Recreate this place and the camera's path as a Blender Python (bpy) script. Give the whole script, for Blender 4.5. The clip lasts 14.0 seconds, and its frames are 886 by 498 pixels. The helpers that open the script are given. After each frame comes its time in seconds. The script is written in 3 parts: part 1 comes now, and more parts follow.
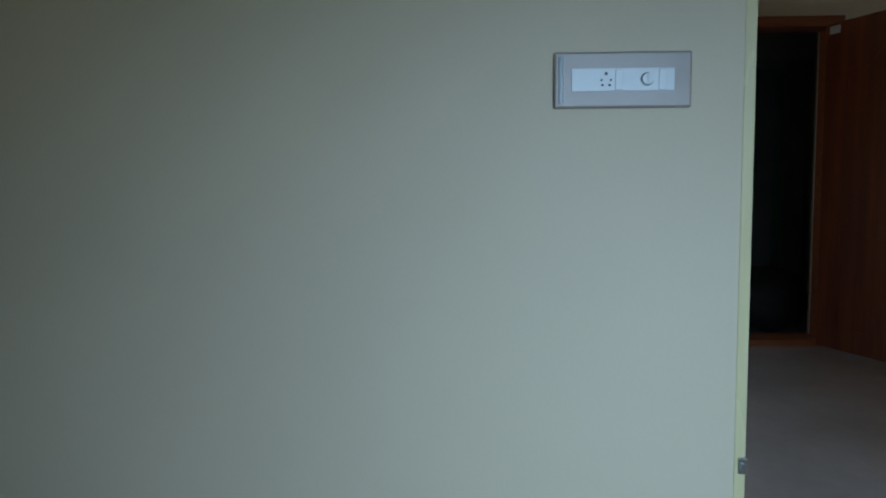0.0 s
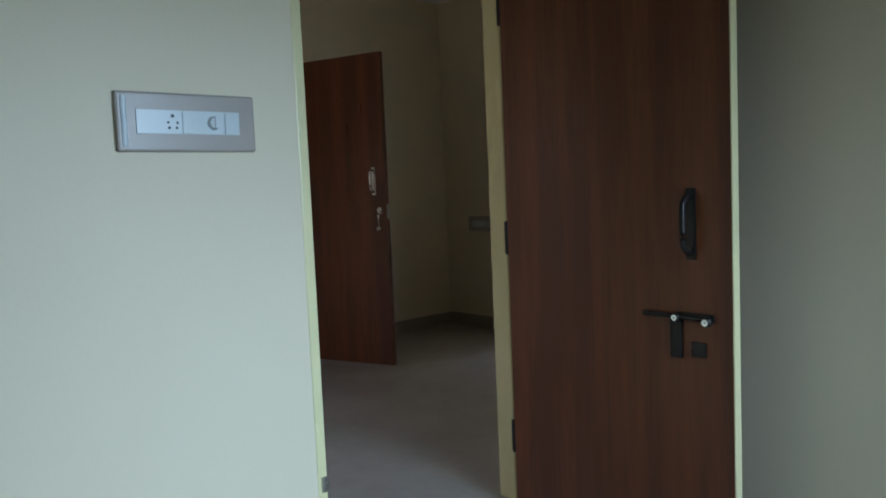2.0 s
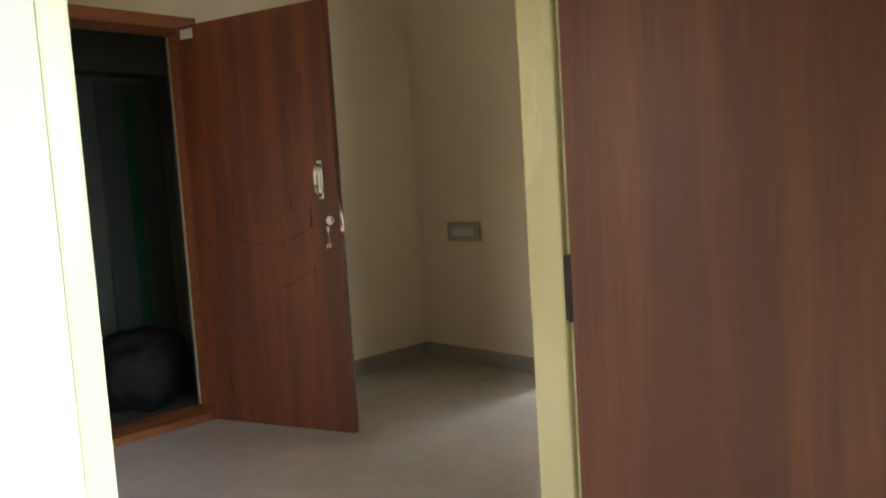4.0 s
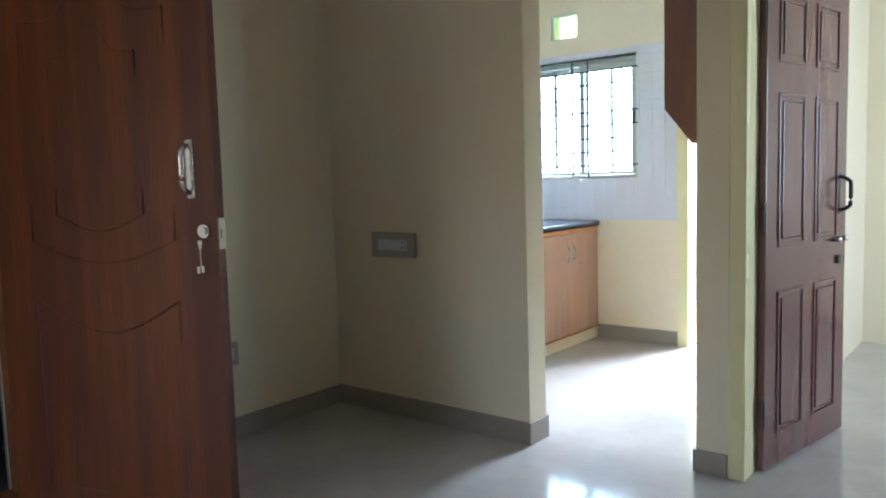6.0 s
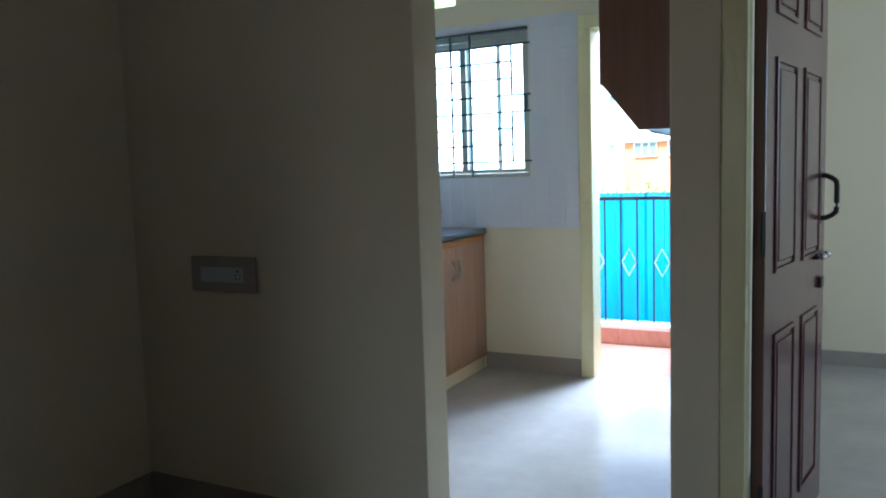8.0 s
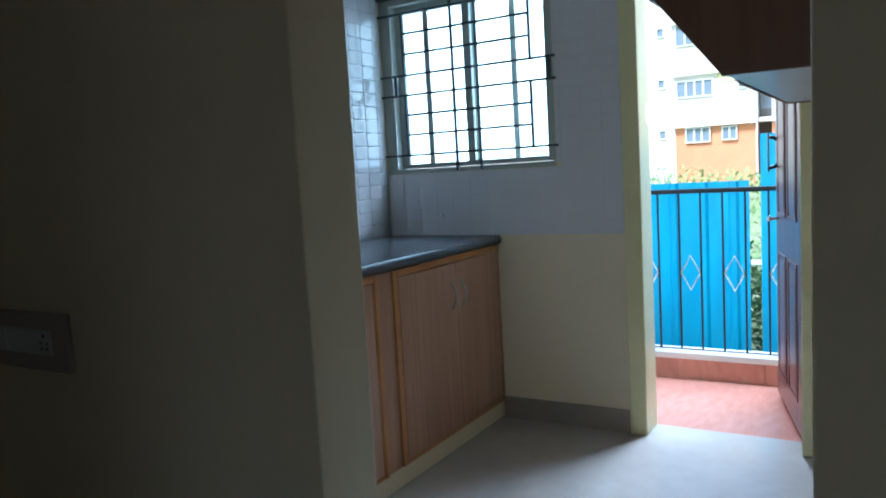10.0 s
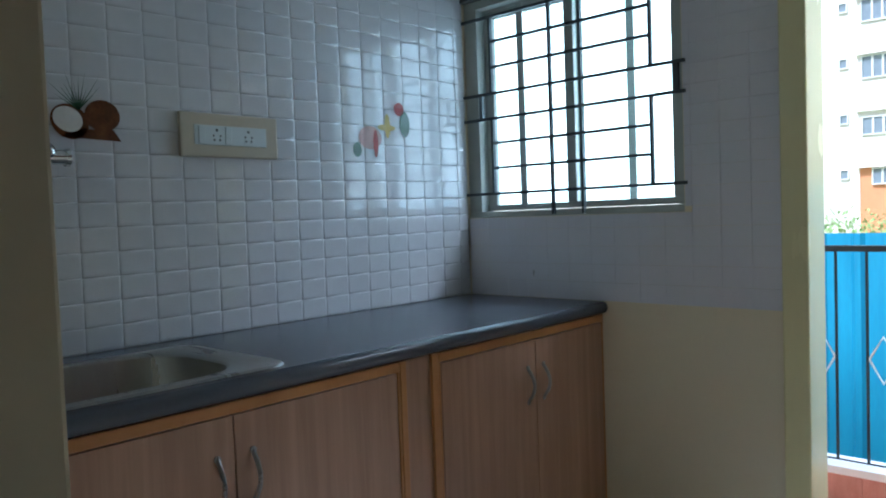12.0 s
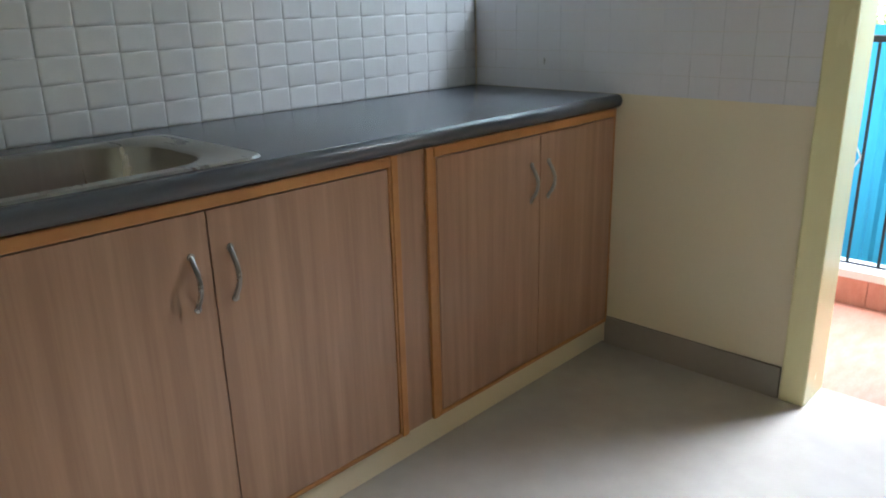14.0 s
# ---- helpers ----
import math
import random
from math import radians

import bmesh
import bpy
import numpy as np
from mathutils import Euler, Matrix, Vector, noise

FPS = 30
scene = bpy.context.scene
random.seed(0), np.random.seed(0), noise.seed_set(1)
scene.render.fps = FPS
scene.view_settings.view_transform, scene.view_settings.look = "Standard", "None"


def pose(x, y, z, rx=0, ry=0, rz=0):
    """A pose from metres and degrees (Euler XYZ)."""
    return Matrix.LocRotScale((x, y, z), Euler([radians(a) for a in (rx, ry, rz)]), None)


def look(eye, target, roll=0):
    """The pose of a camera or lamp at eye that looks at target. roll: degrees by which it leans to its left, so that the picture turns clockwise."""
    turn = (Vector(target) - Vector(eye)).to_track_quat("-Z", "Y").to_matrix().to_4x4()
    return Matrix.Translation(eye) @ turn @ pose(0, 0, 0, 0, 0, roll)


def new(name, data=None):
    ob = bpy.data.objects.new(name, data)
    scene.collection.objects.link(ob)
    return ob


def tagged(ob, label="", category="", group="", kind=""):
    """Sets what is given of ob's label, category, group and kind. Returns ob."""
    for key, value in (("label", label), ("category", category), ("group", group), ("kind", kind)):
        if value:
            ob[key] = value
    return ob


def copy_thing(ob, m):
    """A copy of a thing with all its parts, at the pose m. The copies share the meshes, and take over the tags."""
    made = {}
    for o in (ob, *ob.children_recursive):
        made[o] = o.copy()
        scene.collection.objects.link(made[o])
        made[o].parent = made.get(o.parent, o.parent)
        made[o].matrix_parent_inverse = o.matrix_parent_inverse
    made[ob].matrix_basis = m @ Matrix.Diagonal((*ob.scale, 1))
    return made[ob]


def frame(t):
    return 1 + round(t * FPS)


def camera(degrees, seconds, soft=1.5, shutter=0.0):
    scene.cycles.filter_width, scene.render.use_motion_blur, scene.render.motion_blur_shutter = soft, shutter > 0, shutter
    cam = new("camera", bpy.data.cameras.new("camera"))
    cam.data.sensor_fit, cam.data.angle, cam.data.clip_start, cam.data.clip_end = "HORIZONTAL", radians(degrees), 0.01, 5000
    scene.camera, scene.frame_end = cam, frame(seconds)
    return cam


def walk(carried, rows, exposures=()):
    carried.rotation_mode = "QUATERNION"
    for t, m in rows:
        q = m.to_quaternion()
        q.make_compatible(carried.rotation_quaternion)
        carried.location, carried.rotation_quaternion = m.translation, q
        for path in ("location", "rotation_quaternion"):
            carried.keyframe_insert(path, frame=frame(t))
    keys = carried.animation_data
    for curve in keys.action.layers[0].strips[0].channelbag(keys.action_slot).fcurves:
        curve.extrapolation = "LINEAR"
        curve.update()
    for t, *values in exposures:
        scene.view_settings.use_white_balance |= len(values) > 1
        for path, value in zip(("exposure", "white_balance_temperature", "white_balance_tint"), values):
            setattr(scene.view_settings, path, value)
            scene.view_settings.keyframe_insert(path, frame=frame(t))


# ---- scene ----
cam = camera(61.5, 14.0, soft=2.0)
PATH = [
    (0, (5.357, -6.403, 1.141), (3.366, -6.472, 0.963), -0.5),
    (0.5, (5.358, -6.483, 1.205), (3.38, -6.243, 1.038), -1.2),
    (1, (5.341, -6.617, 1.232), (3.479, -5.899, 1.104), -2.4),
    (1.5, (5.329, -6.756, 1.217), (3.661, -5.657, 1.12), -2.8),
    (2, (5.194, -6.794, 1.21), (3.7, -5.473, 1.052), -2.5),
    (2.2, (5.092, -6.732, 1.195), (3.621, -5.387, 1.034), -2.7),
    (4.3, (3.982, -5.802, 1.236), (2.557, -4.409, 1.066), -3.6),
    (4.5, (3.899, -5.73, 1.24), (2.471, -4.34, 1.071), -3.4),
    (5, (3.626, -5.502, 1.238), (2.225, -4.086, 1.066), -2.4),
    (5.5, (3.428, -5.348, 1.24), (2.12, -3.844, 1.074), -1.8),
    (6, (3.218, -5.147, 1.227), (1.977, -3.589, 1.046), -1.7),
    (6.5, (3.005, -4.984, 1.216), (1.814, -3.389, 1.02), -1.3),
    (7, (2.773, -4.832, 1.237), (1.699, -3.155, 1.039), -1.3),
    (7.5, (2.613, -4.581, 1.228), (1.677, -2.824, 1.027), -1.7),
    (7.7, (2.577, -4.466, 1.232), (1.667, -2.694, 1.037), -1.8),
    (9.8, (2.279, -3.31, 1.228), (1.293, -1.581, 1.031), -2.8),
    (10, (2.234, -3.203, 1.22), (1.21, -1.497, 1.013), -3.3),
    (10.5, (2.14, -2.942, 1.243), (1.08, -1.258, 1.041), -3.4),
    (11, (2.072, -2.691, 1.224), (1.002, -1.01, 1.053), -3.2),
    (11.5, (2.074, -2.486, 1.239), (0.872, -0.893, 1.118), -2.5),
    (12, (2.018, -2.356, 1.231), (0.664, -0.886, 1.141), -2.1),
    (12.5, (1.935, -2.194, 1.237), (0.521, -0.782, 1.151), -1.8),
    (13, (1.902, -2.152, 1.205), (0.492, -0.746, 1.016), -1.6),
    (13.5, (1.925, -2.181, 1.199), (0.577, -0.796, 0.681), -1.6),
    (14, (1.935, -2.207, 1.195), (0.613, -0.841, 0.572), -1.5),
]

EXPOSURES = [(0, 0.55, 5400, 11), (1.0, 0.75, 5400, 11), (1.5, 0.95, 5450, 11), (2.2, 1.25, 5650, 11), (4.3, 2.95, 6500, 14), (5.0, 3.2, 6350, 13),
             (5.5, 3.0, 5750, 11), (6.0, 2.55, 5100, 10), (6.5, 2.3, 5000, 9), (7.0, 2.0, 4850, 8), (7.7, 1.45, 4750, 8), (9.8, 0.3, 4750, 7),
             (10.5, 0.3, 4760, 7), (11.0, 0.3, 4760, 7), (12.0, 0.12, 5050, 9), (12.5, 0.12, 5300, 10), (13.0, 0.35, 5350, 10), (14, 0.9, 5750, 10)]
walk(cam, [(t, look(eye, target, roll)) for t, eye, target, roll in PATH], EXPOSURES)

# ---- world, sun, window light and fill lamps ----
world = bpy.data.worlds.new("world")
scene.world = world
world.use_nodes = True
wn = world.node_tree.nodes
sky = wn.new("ShaderNodeTexSky")
sky.sky_type = 'NISHITA'
sky.sun_disc = False
sky.sun_elevation = radians(52)
sky.sun_rotation = radians(195)
sky.dust_density = 4.0
sky.air_density = 1.2
wn["Background"].inputs["Strength"].default_value = 0.15
world.node_tree.links.new(sky.outputs[0], wn["Background"].inputs[0])

sun_data = bpy.data.lights.new("sun", 'SUN')
sun_data.energy, sun_data.angle, sun_data.color = 5.0, radians(15), (1, 0.95, 0.88)
sun = new("sun", sun_data)
sun.matrix_world = look((0, 0, 30), (6, 22, 0))


def window_light(name, centre, target, w, h, watts, colour):
    data = bpy.data.lights.new(name, 'AREA')
    data.shape, data.size, data.size_y, data.energy, data.color = 'RECTANGLE', w, h, watts, colour
    ob = new(name, data)
    ob.matrix_world = look(centre, target)
    return ob


window_light("bedroom_window_light", (6.57, -5.5, 1.5), (3.3, -5.9, 0.1), 1.3, 1.1, 7.2, (0.67, 0.87, 1.0)).data.spread = radians(72)
# Weak warm fill for the hall, added in an assumed opening out of view.
window_light("living_end_fill", (1.6, -8.13, 1.5), (1.6, 0, 1.5), 1.4, 1.2, 0.55, (1.0, 0.86, 0.68))
window_light("room_window_light", (5.27, -0.7, 1.5), (0, -0.7, 1.2), 1.3, 1.2, 11, (0.85, 0.95, 1.0))
window_light("kitchen_window_light", (0.47, 0.14, 1.66), (0.47, -2, 1.66), 0.88, 0.84, 7.2, (0.87, 0.98, 1.0))
# Added lamp, out of view above the balcony, topping up the skylight.
window_light("balcony_sky_fill", (1.85, 0.95, 2.9), (1.65, -0.4, 0.0), 1.1, 1.2, 130, (0.93, 0.98, 1.0)).data.spread = radians(90)

# ---- materials ----


def material(name, base, rough=0.5, metal=0.0, other=None, scale=3.0, fine=60.0, amount=0.5, bump=0.05, stretch=(1, 1, 1), coat=0.0, ior=1.5, spread=0.0):
    """Two scales of variation between base and other, fine relief, and a little roughness change."""
    m = bpy.data.materials.new(name)
    m.use_nodes = True
    nt = m.node_tree
    n, l = nt.nodes, nt.links
    p = n["Principled BSDF"]
    other = other or tuple(c * 0.82 for c in base)
    tc = n.new("ShaderNodeTexCoord")
    mp = n.new("ShaderNodeMapping")
    mp.inputs["Scale"].default_value = stretch
    l.new(tc.outputs["Object"], mp.inputs[0])
    big, small = n.new("ShaderNodeTexNoise"), n.new("ShaderNodeTexNoise")
    for node, s, d in ((big, scale, 4.0), (small, fine, 3.0)):
        node.inputs["Scale"].default_value, node.inputs["Detail"].default_value = s, d
        l.new(mp.outputs[0], node.inputs["Vector"])
    mix = n.new("ShaderNodeMath")
    mix.operation = 'MULTIPLY_ADD'
    mix.inputs[1].default_value = 0.35
    l.new(small.outputs[0], mix.inputs[0])
    l.new(big.outputs[0], mix.inputs[2])
    ramp = n.new("ShaderNodeMapRange")
    ramp.inputs["From Min"].default_value, ramp.inputs["From Max"].default_value = 0.45, 0.95
    ramp.inputs["To Max"].default_value = amount * 2
    l.new(mix.outputs[0], ramp.inputs[0])
    col = n.new("ShaderNodeMix")
    col.data_type = 'RGBA'
    col.inputs["A"].default_value, col.inputs["B"].default_value = (*base, 1), (*other, 1)
    l.new(ramp.outputs[0], col.inputs["Factor"])
    out = col.outputs["Result"]
    if spread:
        info, hsv, mr = n.new("ShaderNodeObjectInfo"), n.new("ShaderNodeHueSaturation"), n.new("ShaderNodeMapRange")
        mr.inputs["To Min"].default_value, mr.inputs["To Max"].default_value = 1 - spread, 1 + spread
        l.new(info.outputs["Random"], mr.inputs[0])
        l.new(mr.outputs[0], hsv.inputs["Value"])
        l.new(out, hsv.inputs["Color"])
        out = hsv.outputs[0]
    l.new(out, p.inputs["Base Color"])
    rr = n.new("ShaderNodeMapRange")
    rr.inputs["To Min"].default_value, rr.inputs["To Max"].default_value = rough * 0.85, min(1, rough * 1.2)
    l.new(big.outputs[0], rr.inputs[0])
    l.new(rr.outputs[0], p.inputs["Roughness"])
    p.inputs["Metallic"].default_value, p.inputs["Coat Weight"].default_value, p.inputs["IOR"].default_value = metal, coat, ior
    p.inputs["Coat Roughness"].default_value = 0.08
    if bump:
        b = n.new("ShaderNodeBump")
        b.inputs["Strength"].default_value, b.inputs["Distance"].default_value = bump, 0.01
        l.new(mix.outputs[0], b.inputs["Height"])
        l.new(b.outputs[0], p.inputs["Normal"])
    return m


def glass(name, colour, rough=0.0):
    m = bpy.data.materials.new(name)
    m.use_nodes = True
    p = m.node_tree.nodes["Principled BSDF"]
    p.inputs["Base Color"].default_value = (*colour, 1)
    p.inputs["Transmission Weight"].default_value, p.inputs["Roughness"].default_value, p.inputs["IOR"].default_value = 1.0, rough, 1.45
    return m


WALL = material("cream_wall_paint", (0.79, 0.70, 0.51), 0.5, other=(0.74, 0.645, 0.465), scale=1.3, fine=90, amount=0.4, bump=0.04)
CEIL = material("white_ceiling_paint", (0.82, 0.81, 0.77), 0.7, scale=1.5, fine=80, amount=0.3, bump=0.03)
FLOOR = material("vitrified_floor", (0.50, 0.46, 0.42), 0.08, other=(0.40, 0.365, 0.33), scale=2.2, fine=14, amount=0.5, bump=0.0)
SKIRT = material("skirting_tile", (0.36, 0.32, 0.275), 0.25, scale=4, fine=30, amount=0.4, bump=0.01)
FRAME = material("yellow_frame_paint", (0.80, 0.74, 0.42), 0.26, other=(0.75, 0.68, 0.37), scale=6, fine=70, amount=0.3, bump=0.015, stretch=(1, 1, 0.25))
TEAK = material("teak_veneer", (0.20, 0.058, 0.016), 0.42, other=(0.105, 0.028, 0.009), scale=4, fine=36, amount=0.8, bump=0.03, stretch=(2.4, 2.4, 0.15))
TEAKLIGHT = material("teak_frame", (0.33, 0.12, 0.04), 0.42, other=(0.22, 0.07, 0.025), scale=5, fine=38, amount=0.6, bump=0.03, stretch=(4, 0.5, 4))
# Balcony door maroon, lightened so the colour carries the sheen on its face.
SHEENMAROON = material("maroon_door_painted_sheen", (0.23, 0.115, 0.105), 0.3, other=(0.18, 0.085, 0.08), scale=4, fine=50, amount=0.4, bump=0.03, stretch=(3, 3, 0.3))
MAROON = material("maroon_moulded_door", (0.125, 0.046, 0.044), 0.22, other=(0.095, 0.034, 0.034), scale=4, fine=50, amount=0.4, bump=0.03, stretch=(3, 3, 0.3), coat=0.2)
LAMINATE = material("beech_laminate", (0.45, 0.27, 0.172), 0.36, other=(0.35, 0.20, 0.125), scale=12, fine=60, amount=0.7, bump=0.012, stretch=(3, 3, 0.12))
LIPPING = material("orange_wood_lipping", (0.52, 0.24, 0.075), 0.35, other=(0.40, 0.17, 0.05), scale=8, fine=50, amount=0.5, bump=0.02)
DARKLAM = material("walnut_laminate", (0.24, 0.115, 0.07), 0.35, other=(0.17, 0.078, 0.046), scale=7, fine=40, amount=0.6, bump=0.012, stretch=(3, 3, 0.15))
PALELAM = material("pale_underside_and_sheen_board", (0.70, 0.68, 0.66), 0.3, scale=4, fine=40, amount=0.2, bump=0.01)
GRANITE = material("black_granite", (0.07, 0.075, 0.087), 0.24, other=(0.11, 0.115, 0.128), scale=2.0, fine=260, amount=0.3, bump=0.01)
TILE = material("glazed_white_tile", (0.60, 0.60, 0.62), 0.08, other=(0.55, 0.55, 0.57), scale=5, fine=40, amount=0.4, bump=0.02, spread=0.03, ior=1.8)
TILEMATT = material("pale_wall_tile", (0.74, 0.73, 0.77), 0.22, other=(0.70, 0.69, 0.73), scale=4, fine=40, amount=0.4, bump=0.015)
GROUT = material("grout", (0.60, 0.60, 0.60), 0.8, scale=8, fine=80, amount=0.4)
STEEL = material("brushed_steel", (0.40, 0.385, 0.36), 0.28, metal=1.0, other=(0.33, 0.315, 0.29), scale=6, fine=120, amount=0.4, bump=0.01, stretch=(1, 6, 1))
CHROME = material("chrome", (0.75, 0.75, 0.76), 0.08, metal=1.0, scale=8, fine=60, amount=0.1, bump=0)
BLACKMETAL = material("dark_bronze_metal", (0.035, 0.030, 0.028), 0.35, metal=0.6, scale=20, fine=90, amount=0.4, bump=0.03)
RAILPAINT = material("dark_grey_iron_paint", (0.016, 0.02, 0.026), 0.5, scale=10, fine=90, amount=0.5, bump=0.04)
GRILLE = material("grey_green_iron_paint", (0.055, 0.07, 0.075), 0.4, scale=10, fine=90, amount=0.5, bump=0.04)
ALU = material("powder_coated_aluminium", (0.46, 0.48, 0.44), 0.4, scale=6, fine=60, amount=0.3, bump=0.01)
PLATE = material("beige_plastic", (0.40, 0.345, 0.30), 0.3, scale=10, fine=90, amount=0.2, bump=0.01)
PLATECREAM = material("cream_plastic", (0.50, 0.44, 0.335), 0.3, scale=10, fine=90, amount=0.2, bump=0.01)
WHITEPL = material("white_plastic", (0.62, 0.67, 0.68), 0.25, scale=10, fine=90, amount=0.15, bump=0.005)
DARK = material("dark_socket", (0.02, 0.02, 0.02), 0.5, bump=0)
REDTILE = material("terracotta_floor_tile", (0.58, 0.28, 0.21), 0.22, other=(0.50, 0.22, 0.155), scale=9, fine=60, amount=0.6, bump=0.03, stretch=(3, 1, 1))
WHITECAP = material("white_coping_paint", (0.80, 0.80, 0.78), 0.5, scale=5, fine=60, amount=0.3)
WHITEPAINT = material("white_wire_paint", (0.82, 0.82, 0.80), 0.4, scale=10, fine=60, amount=0.2)
BLUE = material("blue_corrugated_sheet", (0.055, 0.34, 0.54), 0.35, other=(0.04, 0.26, 0.44), scale=2.5, fine=30, amount=0.6, bump=0.02, stretch=(3, 3, 0.4))
EARTH = material("earth", (0.36, 0.44, 0.20), 0.95, other=(0.42, 0.42, 0.27), scale=0.4, fine=6, amount=0.7, bump=0.4)
LEAF = material("weed_leaves", (0.34, 0.47, 0.18), 0.5, other=(0.25, 0.38, 0.12), scale=1.2, fine=8, amount=0.7, bump=0)
FACADE = material("white_facade_render", (0.86, 0.82, 0.76), 0.85, other=(0.80, 0.76, 0.69), scale=0.3, fine=3, amount=0.5, bump=0.05)
ORANGE = material("orange_facade_render", (0.72, 0.34, 0.17), 0.85, other=(0.66, 0.29, 0.14), scale=0.3, fine=3, amount=0.5, bump=0.05)
YELLOWF = material("pale_yellow_facade", (0.80, 0.76, 0.40), 0.85, scale=0.3, fine=3, amount=0.4, bump=0.05)
FARGLASS = material("far_window_glass", (0.26, 0.31, 0.36), 0.1, scale=2, fine=9, amount=0.6, bump=0)
# Dark grey holding the shade of the corridor floor and the far stair shaft.
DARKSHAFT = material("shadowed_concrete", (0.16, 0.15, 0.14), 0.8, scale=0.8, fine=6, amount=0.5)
# Wall and lift greys are raised so the colour carries the corridor's haze.
CORRIDOR = material("hazy_grey_green_corridor_paint", (0.22, 0.235, 0.20), 0.7, scale=2, fine=40, amount=0.5)
LIFTSTEEL = material("hazy_grey_lift_front", (0.12, 0.135, 0.125), 0.4, scale=2, fine=40, amount=0.4)
# Cream pillar paint, darkened in the colour for the dim corridor.
PILLAR = material("shaded_cream_pillar_paint", (0.30, 0.28, 0.22), 0.7, scale=2, fine=40, amount=0.5)
GREEN = material("green_painted_strip", (0.010, 0.12, 0.05), 0.45, scale=3, fine=40, amount=0.4)
BAG = material("black_plastic_sack", (0.007, 0.007, 0.008), 0.7, scale=9, fine=40, amount=0.5, bump=0.6)
BLUEBAG = material("dark_blue_sack", (0.02, 0.05, 0.07), 0.45, scale=9, fine=40, amount=0.5, bump=0.5)
COCOBROWN = material("print_brown", (0.20, 0.075, 0.03), 0.15, other=(0.09, 0.035, 0.015), scale=20, fine=120, amount=0.7, bump=0)
COCOWHITE = material("print_white", (0.72, 0.70, 0.66), 0.12, scale=20, fine=90, amount=0.4, bump=0)
LIME = material("print_green", (0.22, 0.30, 0.13), 0.12, other=(0.15, 0.24, 0.09), scale=25, fine=120, amount=0.6, bump=0)
DARKGREEN = material("print_dark_green", (0.06, 0.12, 0.07), 0.12, scale=25, fine=90, amount=0.5, bump=0)
RED = material("print_red", (0.34, 0.05, 0.045), 0.12, scale=25, fine=90, amount=0.5, bump=0)
YELLOW = material("print_yellow", (0.52, 0.40, 0.12), 0.12, scale=25, fine=90, amount=0.5, bump=0)
PINK = material("print_pink", (0.52, 0.33, 0.29), 0.12, scale=25, fine=90, amount=0.5, bump=0)
PANE = glass("window_glass", (0.86, 0.95, 0.92), 0.0)
VENTGLASS = glass("green_vent_glass", (0.70, 0.92, 0.45), 0.25)

# ---- mesh tools ----


class Builder:
    """Gathers shapes into one mesh."""

    def __init__(self):
        self.bm = bmesh.new()

    def box(self, lo, hi, bevel=0.0, m=None):
        c = [(a + b) / 2 for a, b in zip(lo, hi)]
        s = [abs(b - a) for a, b in zip(lo, hi)]
        mat4 = Matrix.Translation(c) @ Matrix.Diagonal((*s, 1))
        g = bmesh.ops.create_cube(self.bm, size=1, matrix=(m @ mat4) if m else mat4)
        if bevel:
            es = list({e for v in g["verts"] for e in v.link_edges})
            bmesh.ops.bevel(self.bm, geom=es, offset=bevel, segments=2, profile=0.6, affect='EDGES')
        return self

    def cyl(self, a, b, r, r2=None, seg=14):
        a, b = Vector(a), Vector(b)
        d = b - a
        m = Matrix.Translation((a + b) / 2) @ d.to_track_quat('Z', 'Y').to_matrix().to_4x4()
        bmesh.ops.create_cone(self.bm, cap_ends=True, segments=seg, radius1=r, radius2=r if r2 is None else r2, depth=d.length, matrix=m)
        return self

    def ball(self, c, r, scale=(1, 1, 1), sub=2):
        bmesh.ops.create_icosphere(self.bm, subdivisions=sub, radius=r, matrix=Matrix.Translation(c) @ Matrix.Diagonal((*scale, 1)))
        return self

    def tube(self, pts, r, seg=8, closed=False):
        pts = [Vector(p) for p in pts]
        n = len(pts)
        rings = []
        for i, p in enumerate(pts):
            d = (pts[(i + 1) % n] - pts[i - 1]) if closed else pts[min(i + 1, n - 1)] - pts[max(i - 1, 0)]
            q = d.to_track_quat('Z', 'Y')
            rings.append([self.bm.verts.new(p + q @ Vector((r * math.cos(k * math.tau / seg), r * math.sin(k * math.tau / seg), 0))) for k in range(seg)])
        for i in range(n if closed else n - 1):
            a, b = rings[i], rings[(i + 1) % n]
            for k in range(seg):
                self.bm.faces.new((a[k], a[(k + 1) % seg], b[(k + 1) % seg], b[k]))
        if not closed:
            self.bm.faces.new(rings[0][::-1])
            self.bm.faces.new(rings[-1])
        return self

    def prism(self, profile, axis, lo, hi):
        """A closed profile of 2D points pushed along an axis ('x', 'y' or 'z')."""
        def at(p, w):
            return {'x': (w, p[0], p[1]), 'y': (p[0], w, p[1]), 'z': (p[0], p[1], w)}[axis]
        a = [self.bm.verts.new(at(p, lo)) for p in profile]
        b = [self.bm.verts.new(at(p, hi)) for p in profile]
        self.bm.faces.new(a)
        self.bm.faces.new(b[::-1])
        n = len(profile)
        for i in range(n):
            self.bm.faces.new((a[i], b[i], b[(i + 1) % n], a[(i + 1) % n]))
        return self

    def done(self, name, mat, parent=None, smooth=False, at=None):
        bmesh.ops.recalc_face_normals(self.bm, faces=self.bm.faces)
        me = bpy.data.meshes.new(name)
        self.bm.to_mesh(me)
        self.bm.free()
        me.materials.append(mat)
        if smooth:
            for f in me.polygons:
                f.use_smooth = True
            me.set_sharp_from_angle(angle=radians(40))
        ob = new(name, me)
        if parent:
            ob.parent = parent
        if at is not None:
            ob.matrix_basis = at
        return ob


def structure(ob, label):
    return tagged(ob, label, kind="structure")


